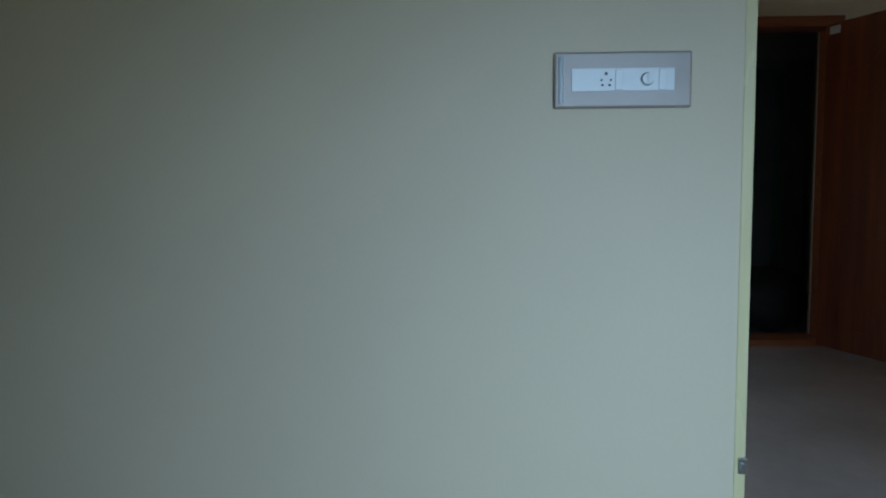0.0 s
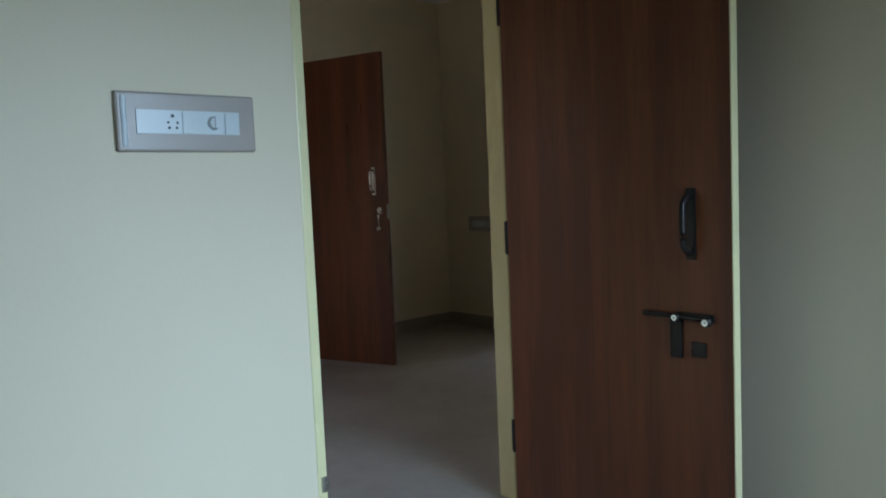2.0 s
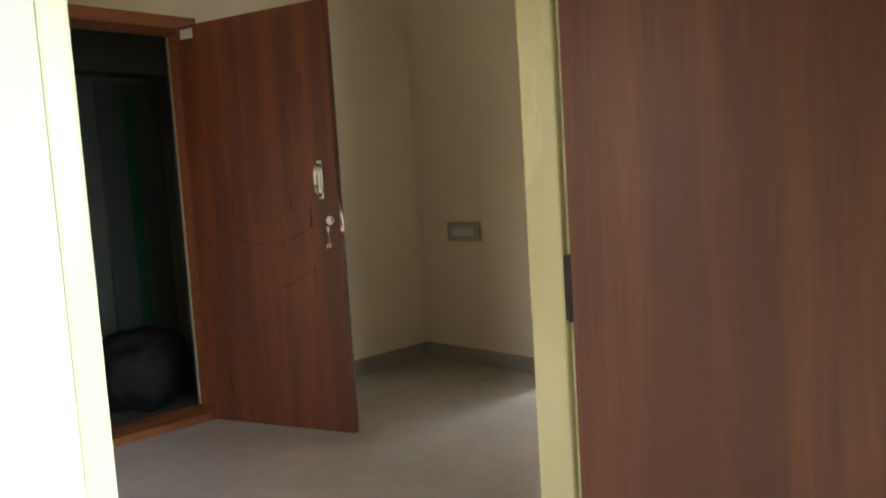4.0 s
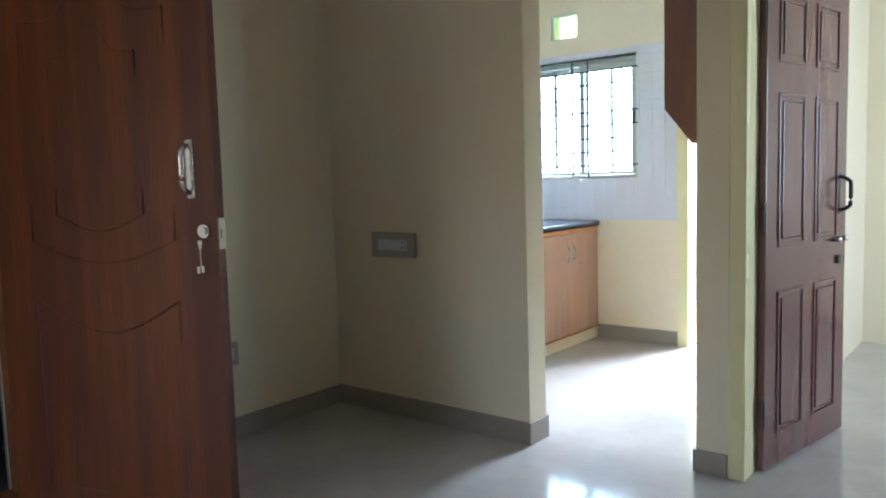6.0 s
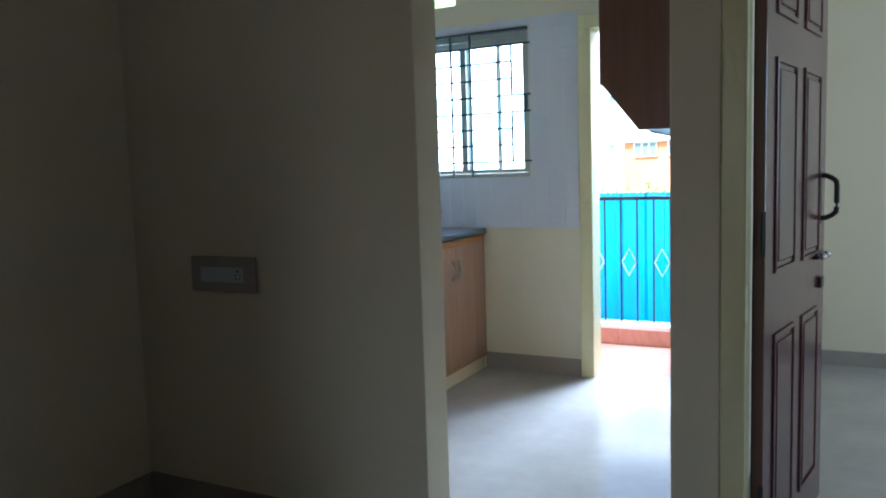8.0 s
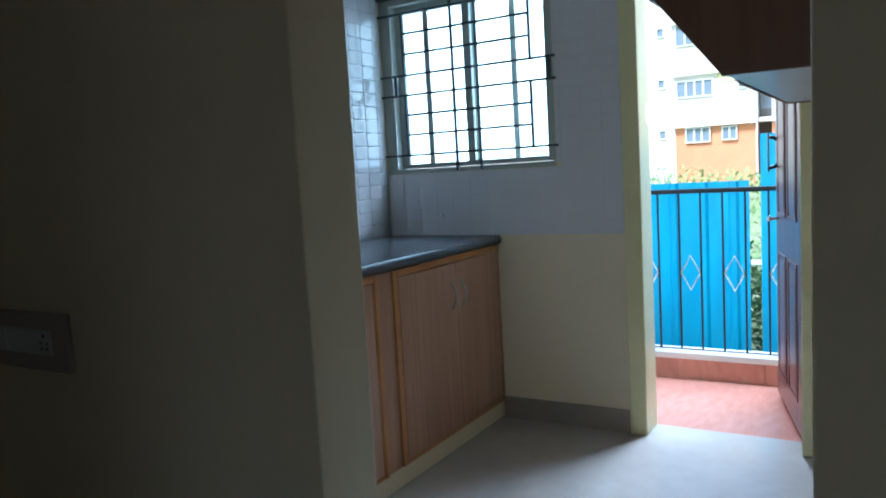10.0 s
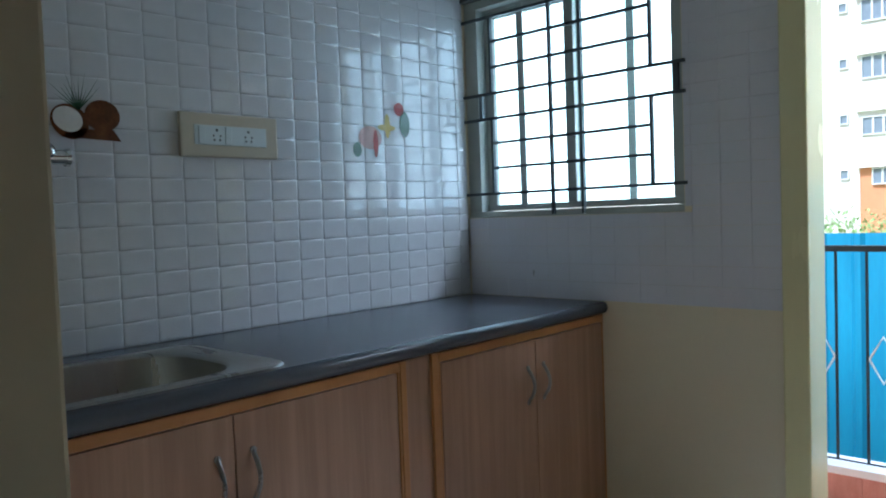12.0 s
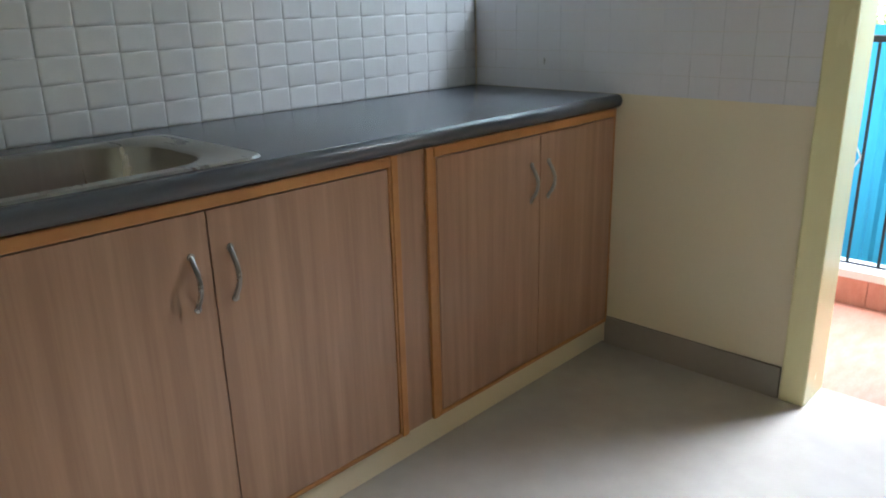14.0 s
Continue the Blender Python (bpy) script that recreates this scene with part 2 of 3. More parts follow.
def empty(name, at=None):
    ob = new(name)
    ob.empty_display_size = 0.1
    if at is not None:
        ob.matrix_basis = at
    return ob


def boxes(name, mat, items, label, bevel=0.0):
    b = Builder()
    for lo, hi in items:
        b.box(lo, hi, bevel)
    return structure(b.done(name, mat), label)


# ---- large structure ----
H = 2.85
XH = 0.17      # face of the hall wall with the entrance
YP = -2.29     # hall face of the kitchen partition
XB, XD = 3.19, 3.31   # hall face and bedroom face of the bedroom's door wall
YJ0, YJ1 = -5.63, -4.765  # the bedroom doorway

boxes("floor", FLOOR, [((-0.02, -8.3, -0.2), (6.8, 0.0, 0.0)), ((2.14, 0.0, -0.2), (5.5, 1.0, 0.0)), ((1.246, 0.0, -0.2), (2.02, 0.15, 0.0))],
      "glossy greyish beige vitrified tile floor")
boxes("ceiling", CEIL, [((-2.0, -8.3, H), (6.8, 1.0, H + 0.15))], "white painted flat ceiling")
boxes("wall_tiled_side", WALL, [((-0.2, -2.14, 0), (0.0, 0.15, H))], "cream painted kitchen side wall behind the tiles")
boxes("wall_window_side", WALL, [
    ((0.0, 0.0, 0.0), (0.94, 0.15, 1.215)), ((0.94, 0.0, 0.0), (1.246, 0.15, H)), ((0.0, 0.0, 2.10), (0.25, 0.15, H)),
    ((0.25, 0.0, 2.10), (0.47, 0.15, 2.278)), ((0.25, 0.0, 2.467), (0.47, 0.15, H)), ((0.47, 0.0, 2.10), (0.94, 0.15, H)),
    ((1.246, 0.0, 2.115), (2.02, 0.15, H)), ((2.02, 0.0, 0), (2.153, 0.15, H))], "cream painted kitchen wall with window and balcony doorway")
boxes("wall_partition", WALL, [((-0.2, YP, 0), (1.425, -2.14, H)), ((1.425, YP, 2.15), (2.153, -2.14, H))], "cream partition wall between hall and kitchen", 0.004)
boxes("wall_dividing", WALL, [((2.153, -2.17, 0), (2.285, 1.0, H))], "cream wall between the kitchen and the next room", 0.004)
boxes("wall_next_room_front", WALL, [((2.285, -2.17, 2.115), (3.19, -2.05, H)), ((3.10, -2.17, 0), (3.19, -2.05, 2.115))], "cream wall round the next room's doorway")
boxes("wall_next_room", WALL, [((2.285, 0.80, 0), (5.5, 1.0, H)), ((5.3, -2.17, 0), (5.5, -1.35, H)), ((5.3, -0.05, 0), (5.5, 0.80, H)),
                               ((5.3, -1.35, 0), (5.5, -0.05, 0.9)), ((5.3, -1.35, 2.1), (5.5, -0.05, H)), ((3.31, -2.17, 0), (5.3, -2.05, H))], "cream walls of the next room")
boxes("wall_entrance", WALL, [((0.0, -3.97, 0), (XH, YP, H)), ((0.0, -5.05, 2.21), (XH, -3.97, H)), ((0.0, -8.3, 0), (XH, -5.05, H))], "cream hall wall with the main entrance")
boxes("wall_bedroom_door", WALL, [((XB, -4.70, 0), (XD, -2.05, H)), ((XB, -5.666, 2.12), (XD, -4.70, H)), ((XB, -8.3, 0), (XD, -5.666, H))], "cream bedroom wall with the doorway")
boxes("wall_bedroom", WALL, [((XD, -4.60, 0), (6.8, -4.45, H)), ((6.6, -8.3, 0), (6.8, -6.2, H)), ((6.6, -4.8, 0), (6.8, -4.60, H)),
                             ((6.6, -6.2, 0), (6.8, -4.8, 0.9)), ((6.6, -6.2, 2.1), (6.8, -4.8, H)), ((XD, -8.45, 0), (6.8, -8.3, H))], "cream bedroom walls")
# Unseen end wall; its opening is assumed, to hold the hall fill lamp.
boxes("wall_living_end", WALL, [((0.0, -8.3, 0), (0.9, -8.15, H)), ((2.3, -8.3, 0), (XB, -8.15, H)), ((0.9, -8.3, 0), (2.3, -8.15, 0.9)), ((0.9, -8.3, 2.1), (2.3, -8.15, H))], "cream end wall of the living hall")

# skirting
boxes("baseboard", SKIRT, [((XH, -3.96, 0), (XH + 0.012, YP, 0.1)), ((XH + 0.012, YP - 0.012, 0), (1.437, YP, 0.105)), ((1.425, YP, 0), (1.437, -2.137, 0.105)),
                           ((0.62, -0.012, 0), (1.244, 0, 0.105)), ((2.143, -2.182, 0), (2.28, -2.17, 0.095)), ((2.141, -2.17, 0), (2.153, -0.02, 0.095)),
                           ((2.50, 0.788, 0), (5.3, 0.80, 0.09)), ((XD, -8.3, 0), (XD + 0.012, -5.71, 0.085)), ((XD + 0.02, -4.612, 0), (6.6, -4.60, 0.085)),
                           ((XB - 0.012, -4.69, 0), (XB, -2.2, 0.085))], "grey-brown tile skirting along the walls", 0.002)
# loft slab over the kitchen's hung cabinet
boxes("loft_slab", CEIL, [((1.64, -2.137, 2.14), (2.135, -0.02, 2.22))], "white painted concrete loft slab", 0.004)

# ---- doorways ----


def door_frame(name, x0, x1, y0, y1, top, along, mat, label, w=0.065):
    """A frame with two posts and a head round an opening; along: the axis of the opening's width."""
    b = Builder()
    if along == 'y':
        b.box((x0, y0 - w, 0), (x1, y0, top), 0.006).box((x0, y1, 0), (x1, y1 + w, top), 0.006).box((x0, y0 - w, top), (x1, y1 + w, top + w), 0.006)
    else:
        b.box((x0 - w, y0, 0), (x0, y1, top), 0.006).box((x1, y0, 0), (x1 + w, y1, top), 0.006).box((x0 - w, y0, top), (x1 + w, y1, top + w), 0.006)
    return structure(b.done(name, mat), label)


b = Builder()
b.box((3.177, YJ1, 0), (3.262, YJ1 + 0.065, 2.06), 0.005).box((3.262, YJ1 + 0.012, 0), (3.3125, YJ1 + 0.065, 2.072), 0.004)
b.box((3.177, YJ0 - 0.036, 0), (3.262, YJ0, 2.06), 0.005).box((3.262, YJ0 - 0.036, 0), (3.3125, YJ0 - 0.004, 2.072), 0.004)
b.box((3.177, YJ0 - 0.036, 2.06), (3.262, YJ1 + 0.065, 2.12), 0.005).box((3.262, YJ0 - 0.036, 2.072), (3.3125, YJ1 + 0.065, 2.12), 0.004)
structure(b.done("door_1_frame", FRAME), "glossy pale yellow painted bedroom door frame with a rebate")
door_frame("door_2_frame", 2.352, 3.10 - 0.066, -2.182, -2.045, 2.05, 'x', FRAME, "glossy pale yellow frame of the next room's door")
door_frame("door_3_frame", 1.325, 1.945, -0.014, 0.152, 2.05, 'x', FRAME, "pale yellow painted balcony door frame", 0.077)
b = Builder()
b.box((0.02, -3.975, 0), (0.235, -3.905, 2.15), 0.006).box((0.02, -5.05, 0), (0.235, -4.98, 2.15), 0.006).box((0.02, -5.05, 2.15), (0.235, -3.905, 2.22), 0.006)
b.box((0.02, -4.98, 0), (0.25, -3.975, 0.045), 0.006)
structure(b.done("door_4_frame", TEAKLIGHT), "brown teak main entrance frame with a raised sill")


def grab_handle(mat, parent, x, y, z, length=0.2, reach=0.05, name="handle"):
    b = Builder()
    b.box((x - 0.016, y - 0.006, z - length / 2 - 0.02), (x + 0.016, y, z + length / 2 + 0.02), 0.004)
    pts = []
    for i in range(13):
        a = math.pi * i / 12
        pts.append((x, y - 0.004 - reach * min(1, 1.35 * math.sin(a)), z - math.cos(a) * length / 2))
    b.tube(pts, 0.009, 10)
    return b.done(name, mat, parent, True)


def panel_door(name, w, h, mat, at, panels, label, category="door"):
    """A moulded leaf hinged at its origin, along +x, with raised panels on both faces."""
    top = empty(name, at)
    t = 0.034
    Builder().box((0, -t / 2, 0.012), (w, t / 2, h), 0.003).done("leaf", mat, top)
    for x0, x1, z0, z1 in panels:
        for s in (-1, 1):
            b = Builder()
            y = s * t / 2
            ring = 0.014
            for lo, hi in (((x0, z0), (x1, z0 + ring)), ((x0, z1 - ring), (x1, z1)), ((x0, z0 + ring), (x0 + ring, z1 - ring)), ((x1 - ring, z0 + ring), (x1, z1 - ring))):
                b.box((lo[0], y - 0.001, lo[1]), (hi[0], y + s * 0.006, hi[1]), 0.0025)
            b.box((x0 + 0.032, y - 0.001, z0 + 0.032), (x1 - 0.032, y + s * 0.005, z1 - 0.032), 0.0045)
            b.done("panel", mat, top)
    tagged(top, label, category)
    return top


def hinges(parent, mat, zs, x=0.0, y=0.0):
    for z in zs:
        b = Builder()
        b.box((x - 0.012, y - 0.003, z - 0.06), (x + 0.004, y + 0.003, z + 0.06), 0.001).cyl((x, y, z - 0.062), (x, y, z + 0.062), 0.007)
        b.done("hinge", mat, parent)


b = Builder().box((3.3125, -5.655, 0.325), (3.322, -5.632, 0.37), 0.002).cyl((3.322, -5.643, 0.348), (3.330, -5.643, 0.348), 0.008)
tagged(b.done("door_catch", STEEL), "small steel door catch on the yellow frame", "door catch")

# bedroom door leaf, open into the bedroom
bed = empty("bedroom_door", pose(3.312, -4.812, 0, 0, 0, -0.8))
Builder().box((0, 0.0, 0.012), (0.868, 0.036, 2.05), 0.002).done("leaf", TEAK, bed)
Builder().box((0.8675, 0.001, 0.013), (0.8715, 0.035, 2.049), 0.0008).done("edge_strip", FRAME, bed)
grab_handle(BLACKMETAL, bed, 0.745, 0.0, 1.08, 0.17, 0.045)
b = Builder()
b.box((0.69, -0.006, 0.795), (0.815, 0, 0.82), 0.003).cyl((0.585, -0.012, 0.808), (0.80, -0.012, 0.806), 0.0075).ball((0.70, -0.018, 0.805), 0.014).ball((0.80, -0.018, 0.80), 0.016)
b.box((0.672, -0.008, 0.68), (0.712, 0, 0.80), 0.004).box((0.742, -0.01, 0.69), (0.788, 0, 0.735), 0.004)
b.done("bolt", BLACKMETAL, bed, True)
b = Builder()
b.cyl((0.70, -0.026, 0.805), (0.70, -0.031, 0.805), 0.009).cyl((0.80, -0.026, 0.80), (0.80, -0.033, 0.80), 0.010)
b.done("bolt_knob", CHROME, bed, True)
hinges(bed, BLACKMETAL, (0.28, 1.025, 1.85), -0.004, 0.004)
tagged(bed, "brown teak veneer bedroom door standing open with black handle and bolt", "door")

# main entrance leaf
main = empty("main_door", pose(0.275, -4.045, 0, 0, 0, 19.5))
Builder().box((0, 0, 0.02), (0.945, 0.042, 2.15), 0.003).done("leaf", TEAK, main)


def arch(x0, x1, z0, z1, rise, y):
    """A panel outline with an ogee top and a dipped foot."""
    pts = []
    xm, hw = (x0 + x1) / 2, (x1 - x0) / 2
    for i in range(25):
        u = -1 + i / 12
        pts.append((xm + u * hw, y, z1 + rise * math.cos(u * math.pi / 2) ** 1.5 + 0.25 * rise * math.cos(u * math.pi * 2)))
    for i in range(25):
        u = 1 - i / 12
        pts.append((xm + u * hw, y, z0 - 0.6 * rise * math.cos(u * math.pi / 2)))
    return pts


b = Builder()
b.tube(arch(0.17, 0.78, 1.06, 1.78, 0.13, 0.0042), 0.0065, 8, True).tube(arch(0.29, 0.66, 1.15, 1.66, 0.10, 0.0034), 0.0055, 8, True)
b.tube([(0.17 + 0.61 * i / 16, 0.0035, 0.86 - 0.12 * math.sin(math.pi * i / 16)) for i in range(17)], 0.006, 6)
b.tube([(0.17, 0.0035, 0.86), (0.17, 0.0035, 0.17), (0.42, 0.0035, 0.17)], 0.006, 6).tube([(0.78, 0.0035, 0.86), (0.78, 0.0035, 0.17), (0.52, 0.0035, 0.17)], 0.006, 6)
b.done("carved_moulding", TEAK, main, True)
grab_handle(CHROME, main, 0.855, 0.0, 1.29, 0.15, 0.042)
b = Builder()
b.cyl((0.905, 0, 1.09), (0.905, -0.02, 1.09), 0.022).cyl((0.905, -0.02, 1.09), (0.905, -0.028, 1.09), 0.015)
b.done("lock", CHROME, main, True)
b = Builder()
b.box((0.891, -0.034, 1.045), (0.909, -0.031, 1.062), 0.002).box((0.894, -0.034, 1.03), (0.906, -0.031, 1.048), 0.002)
b.cyl((0.900, -0.032, 0.975), (0.900, -0.032, 1.035), 0.003).box((0.884, -0.034, 0.955), (0.897, -0.031, 0.978), 0.001).box((0.901, -0.034, 0.958), (0.912, -0.031, 0.98), 0.001)
b.done("key", CHROME, main)
b = Builder()
b.box((0.9455, 0.005, 1.03), (0.9485, 0.038, 1.13), 0.001).box((0.9485, 0.012, 1.065), (0.954, 0.03, 1.095), 0.001)
b.done("latch_plate", STEEL, main)
Builder().box((0.03, -0.0025, 2.08), (0.115, -0.0005, 2.13)).done("sticker", WHITEPL, main)
hinges(main, BLACKMETAL, (0.3, 1.1, 1.9), 0.0, 0.02)
tagged(main, "carved brown teak main door standing open with chrome handle and key", "door")

PANELS = [(0.10, 0.335, 0.14, 0.74), (0.435, 0.67, 0.14, 0.74), (0.10, 0.335, 0.92, 1.54), (0.435, 0.67, 0.92, 1.54), (0.10, 0.335, 1.66, 1.93), (0.435, 0.67, 1.66, 1.93)]
room_door = panel_door("room_door", 0.77, 2.04, MAROON, pose(2.372, -2.05, 0, 0, 0, 79), PANELS, "maroon six-panel moulded door standing open with black handle")
grab_handle(BLACKMETAL, room_door, 0.68, -0.018, 1.12, 0.15, 0.05)
b = Builder()
b.box((0.62, -0.028, 0.905), (0.75, -0.017, 0.925), 0.003).cyl((0.60, -0.03, 0.915), (0.74, -0.03, 0.915), 0.007).box((0.67, -0.03, 0.80), (0.715, -0.017, 0.84), 0.005)
b.done("bolt", BLACKMETAL, room_door, True)
b = Builder()
b.ball((0.65, -0.038, 0.915), 0.013).ball((0.72, -0.038, 0.915), 0.013)
b.done("bolt_knob", CHROME, room_door, True)
hinges(room_door, BLACKMETAL, (0.255, 1.045, 1.83), 0.0, -0.012)

balcony_door = panel_door("balcony_door", 0.66, 2.04, SHEENMAROON, pose(1.945, 0.17, 0, 0, 0, 104.5),
                          [(0.08, 0.295, 0.14, 0.74), (0.365, 0.58, 0.14, 0.74), (0.08, 0.295, 0.92, 1.54), (0.365, 0.58, 0.92, 1.54), (0.08, 0.295, 1.66, 1.93), (0.365, 0.58, 1.66, 1.93)],
                          "maroon panelled balcony door, sheen put into its colour, standing open outwards")
grab_handle(BLACKMETAL, balcony_door, 0.61, 0.06, 1.22, 0.15, 0.05)
b = Builder()
b.cyl((0.58, 0.017, 0.90), (0.58, 0.06, 0.90), 0.008).cyl((0.55, 0.05, 0.90), (0.61, 0.05, 0.90), 0.007).ball((0.58, 0.06, 0.90), 0.013)
b.done("bolt", CHROME, balcony_door, True)
hinges(balcony_door, STEEL, (0.28, 1.03, 1.80), 0.0, 0.014)

# ---- kitchen window ----
win = empty("window_1")
b = Builder()
y0, y1 = 0.012, 0.095
b.box((0.0, y0, 1.215), (0.94, y1, 1.240), 0.003).box((0.0, y0, 2.06), (0.94, y1, 2.10), 0.003).box((0.0, y0, 1.240), (0.064, y1, 2.06), 0.003).box((0.918, y0, 1.240), (0.94, y1, 2.06), 0.003)
b.box((0.066, 0.052, 1.255), (0.895, 0.06, 1.265)).box((0.066, 0.052, 2.05), (0.895, 0.06, 2.06))
b.done("frame", ALU, win)


def sash(x0, x1, y):
    b = Builder()
    b.box((x0, y, 1.242), (x1, y + 0.022, 1.266), 0.002).box((x0, y, 2.02), (x1, y + 0.022, 2.058), 0.002).box((x0, y, 1.266), (x0 + 0.04, y + 0.022, 2.02), 0.002).box((x1 - 0.022, y, 1.266), (x1, y + 0.022, 2.02), 0.002)
    b.done("sash", ALU, win)
    p = Builder().box((x0 + 0.039, y + 0.009, 1.265), (x1 - 0.021, y + 0.013, 2.021)).done("pane", PANE, win)
    p.visible_shadow = False


sash(0.066, 0.52, 0.062)
sash(0.475, 0.917, 0.02)
Builder().box((0.235, 0.05, 1.255), (0.265, 0.058, 2.06), 0.002).box((0.70, 0.075, 1.255), (0.73, 0.083, 2.06), 0.002).done("insect_screen_stile", ALU, win)
structure(win, "grey aluminium sliding kitchen window")

grille = empty("window_grille")
b = Builder()
R = 0.0055
for z in (1.31, 1.609, 1.708, 2.01):
    b.box((-0.0, -0.016, z - R), (0.955, -0.004, z + R))
for z in (1.412, 1.511, 1.811, 1.912):
    b.box((0.151, -0.016, z - R), (0.835, -0.004, z + R))
b.done("bar", GRILLE, grille)
b = Builder()
for x in (0.43, 0.562):
    b.box((x - R, -0.017, 1.222), (x + R, -0.003, 2.095))
for x in (0.151, 0.835):
    b.box((x - R, -0.017, 1.31), (x + R, -0.003, 1.609)).box((x - R, -0.017, 1.708), (x + R, -0.003, 2.01))
for x in (0.098, 0.926):
    b.box((x - 1.4 * R, -0.017, 1.609), (x + 1.4 * R, -0.003, 1.708))
b.box((0.0, -0.02, 2.092), (0.94, 0.02, 2.106))
b.done("upright", GRILLE, grille)
tagged(grille, "dark painted iron security grille across the kitchen window", "window grille")
vent = empty("ventilator")
b = Builder()
b.box((0.25, 0.02, 2.278), (0.47, 0.06, 2.29)).box((0.25, 0.02, 2.455), (0.47, 0.06, 2.467)).box((0.25, 0.02, 2.29), (0.262, 0.06, 2.455)).box((0.458, 0.02, 2.29), (0.47, 0.06, 2.455))
b.done("frame", WHITECAP, vent)
Builder().box((0.261, 0.03, 2.289), (0.459, 0.036, 2.456)).done("pane", VENTGLASS, vent).visible_shadow = False
tagged(vent, "small square ventilator with greenish frosted glass", "ventilator")

# ---- kitchen counter ----
counter = empty("kitchen_counter")
prof = [(0.003, 0.856), (0.625, 0.856)]
for i in range(9):
    a = -math.pi / 2 + math.pi * i / 8
    prof.append((0.622 + 0.022 * math.cos(a), 0.879 + 0.0225 * math.sin(a)))
prof.append((0.003, 0.9015))
SY0, SY1, SX0, SX1 = -1.985, -1.40, 0.17, 0.565   # the cut for the sink
Builder().prism(prof, 'y', SY1, -0.003).done("counter_slab", GRANITE, counter, True)
b = Builder()
b.prism([(SX1 if p[0] < 0.1 else p[0], p[1]) for p in prof], 'y', SY0, SY1)
b.done("counter_slab", GRANITE, counter, True)
Builder().box((0.003, SY0, 0.856), (SX0, SY1, 0.9015)).done("counter_slab", GRANITE, counter)
Builder().prism(prof, 'y', -2.137, SY0).done("counter_slab", GRANITE, counter, True)
tagged(counter, "black granite worktop with a rounded front edge", "worktop")

sink = empty("kitchen_sink")


def rounded(x0, x1, y0, y1, r, z, n=7):
    out = []
    for cx, cy, a0 in ((x1 - r, y1 - r, 0), (x0 + r, y1 - r, 90), (x0 + r, y0 + r, 180), (x1 - r, y0 + r, 270)):
        for i in range(n):
            a = radians(a0 + 90 * i / (n - 1))
            out.append((cx + r * math.cos(a), cy + r * math.sin(a), z))
    return out


b = Builder()
loops = [rounded(0.135, 0.605, -2.03, -1.345, 0.05, 0.9025), rounded(0.139, 0.601, -2.026, -1.349, 0.05, 0.9075), rounded(0.172, 0.566, -1.99, -1.425, 0.13, 0.9065),
         rounded(0.178, 0.560, -1.985, -1.432, 0.13, 0.900), rounded(0.188, 0.55, -1.975, -1.443, 0.13, 0.76), rounded(0.21, 0.53, -1.95, -1.465, 0.12, 0.725), rounded(0.30, 0.42, -1.80, -1.62, 0.05, 0.72)]
rings = [[b.bm.verts.new(p) for p in lp] for lp in loops]
for a, c in zip(rings, rings[1:]):
    for k in range(len(a)):
        b.bm.faces.new((a[k], a[(k + 1) % len(a)], c[(k + 1) % len(a)], c[k]))
b.bm.faces.new(rings[-1])
b.done("bowl", STEEL, sink, True)
Builder().cyl((0.37, -1.70, 0.7205), (0.37, -1.70, 0.724), 0.04, seg=20).done("drain", CHROME, sink, True)
tagged(sink, "stainless steel sink set into the black granite worktop", "sink")

# base cabinets: two units and a filler between


def handle_bow(parent, y, z, x=0.624):
    b = Builder()
    pts = [(x + 0.026 * math.sin(math.pi * i / 12), y, z - 0.055 + 0.11 * i / 12) for i in range(13)]
    b.tube(pts, 0.0055, 8)
    b.cyl((x - 0.002, y, z - 0.055), (x + 0.004, y, z - 0.055), 0.008).cyl((x - 0.002, y, z + 0.055), (x + 0.004, y, z + 0.055), 0.008)
    b.done("handle", STEEL, parent, True)


def base_cabinet(ya, yb, split, hands, label):
    cab = empty("base_cabinet", pose(0.3, (ya + yb) / 2, 0))
    inv = cab.matrix_basis.inverted()
    parts = []
    b = Builder()
    b.box((0.05, ya, 0.085), (0.595, yb, 0.105)).box((0.05, ya, 0.105), (0.595, ya + 0.016, 0.84)).box((0.05, yb - 0.016, 0.105), (0.595, yb, 0.84)).box((0.05, ya + 0.016, 0.105), (0.06, yb - 0.016, 0.84))
    parts.append(b.done("body", LAMINATE, cab))
    b = Builder()
    b.box((0.595, ya, 0.085), (0.625, yb, 0.098), 0.003).box((0.595, ya, 0.828), (0.628, yb, 0.855), 0.004).box((0.595, ya, 0.098), (0.625, ya + 0.006, 0.828), 0.001).box((0.595, yb - 0.006, 0.098), (0.625, yb, 0.828), 0.001)
    parts.append(b.done("face_frame", LIPPING, cab))
    for a, c in ((ya + 0.010, split - 0.0014), (split + 0.0014, yb - 0.010)):
        parts.append(Builder().box((0.605, a, 0.101), (0.625, c, 0.825), 0.0015).done("door", LAMINATE, cab))
    for y in hands:
        handle_bow(cab, y, 0.685, 0.624)
    for ch in cab.children:
        ch.matrix_parent_inverse = inv
    tagged(cab, label, "cabinet", "kitchen base cabinets")
    return cab


base_cabinet(-0.878, -0.008, -0.425, (-0.468, -0.384), "beech laminate base cabinet with orange wood lipping and steel handles")
base_cabinet(-2.137, -1.028, -1.518, (-1.56, -1.474), "beech laminate sink cabinet with orange wood lipping and steel handles")
fil = empty("cabinet_filler")
Builder().box((0.05, -1.026, 0.085), (0.616, -0.880, 0.855)).done("board", LAMINATE, fil)
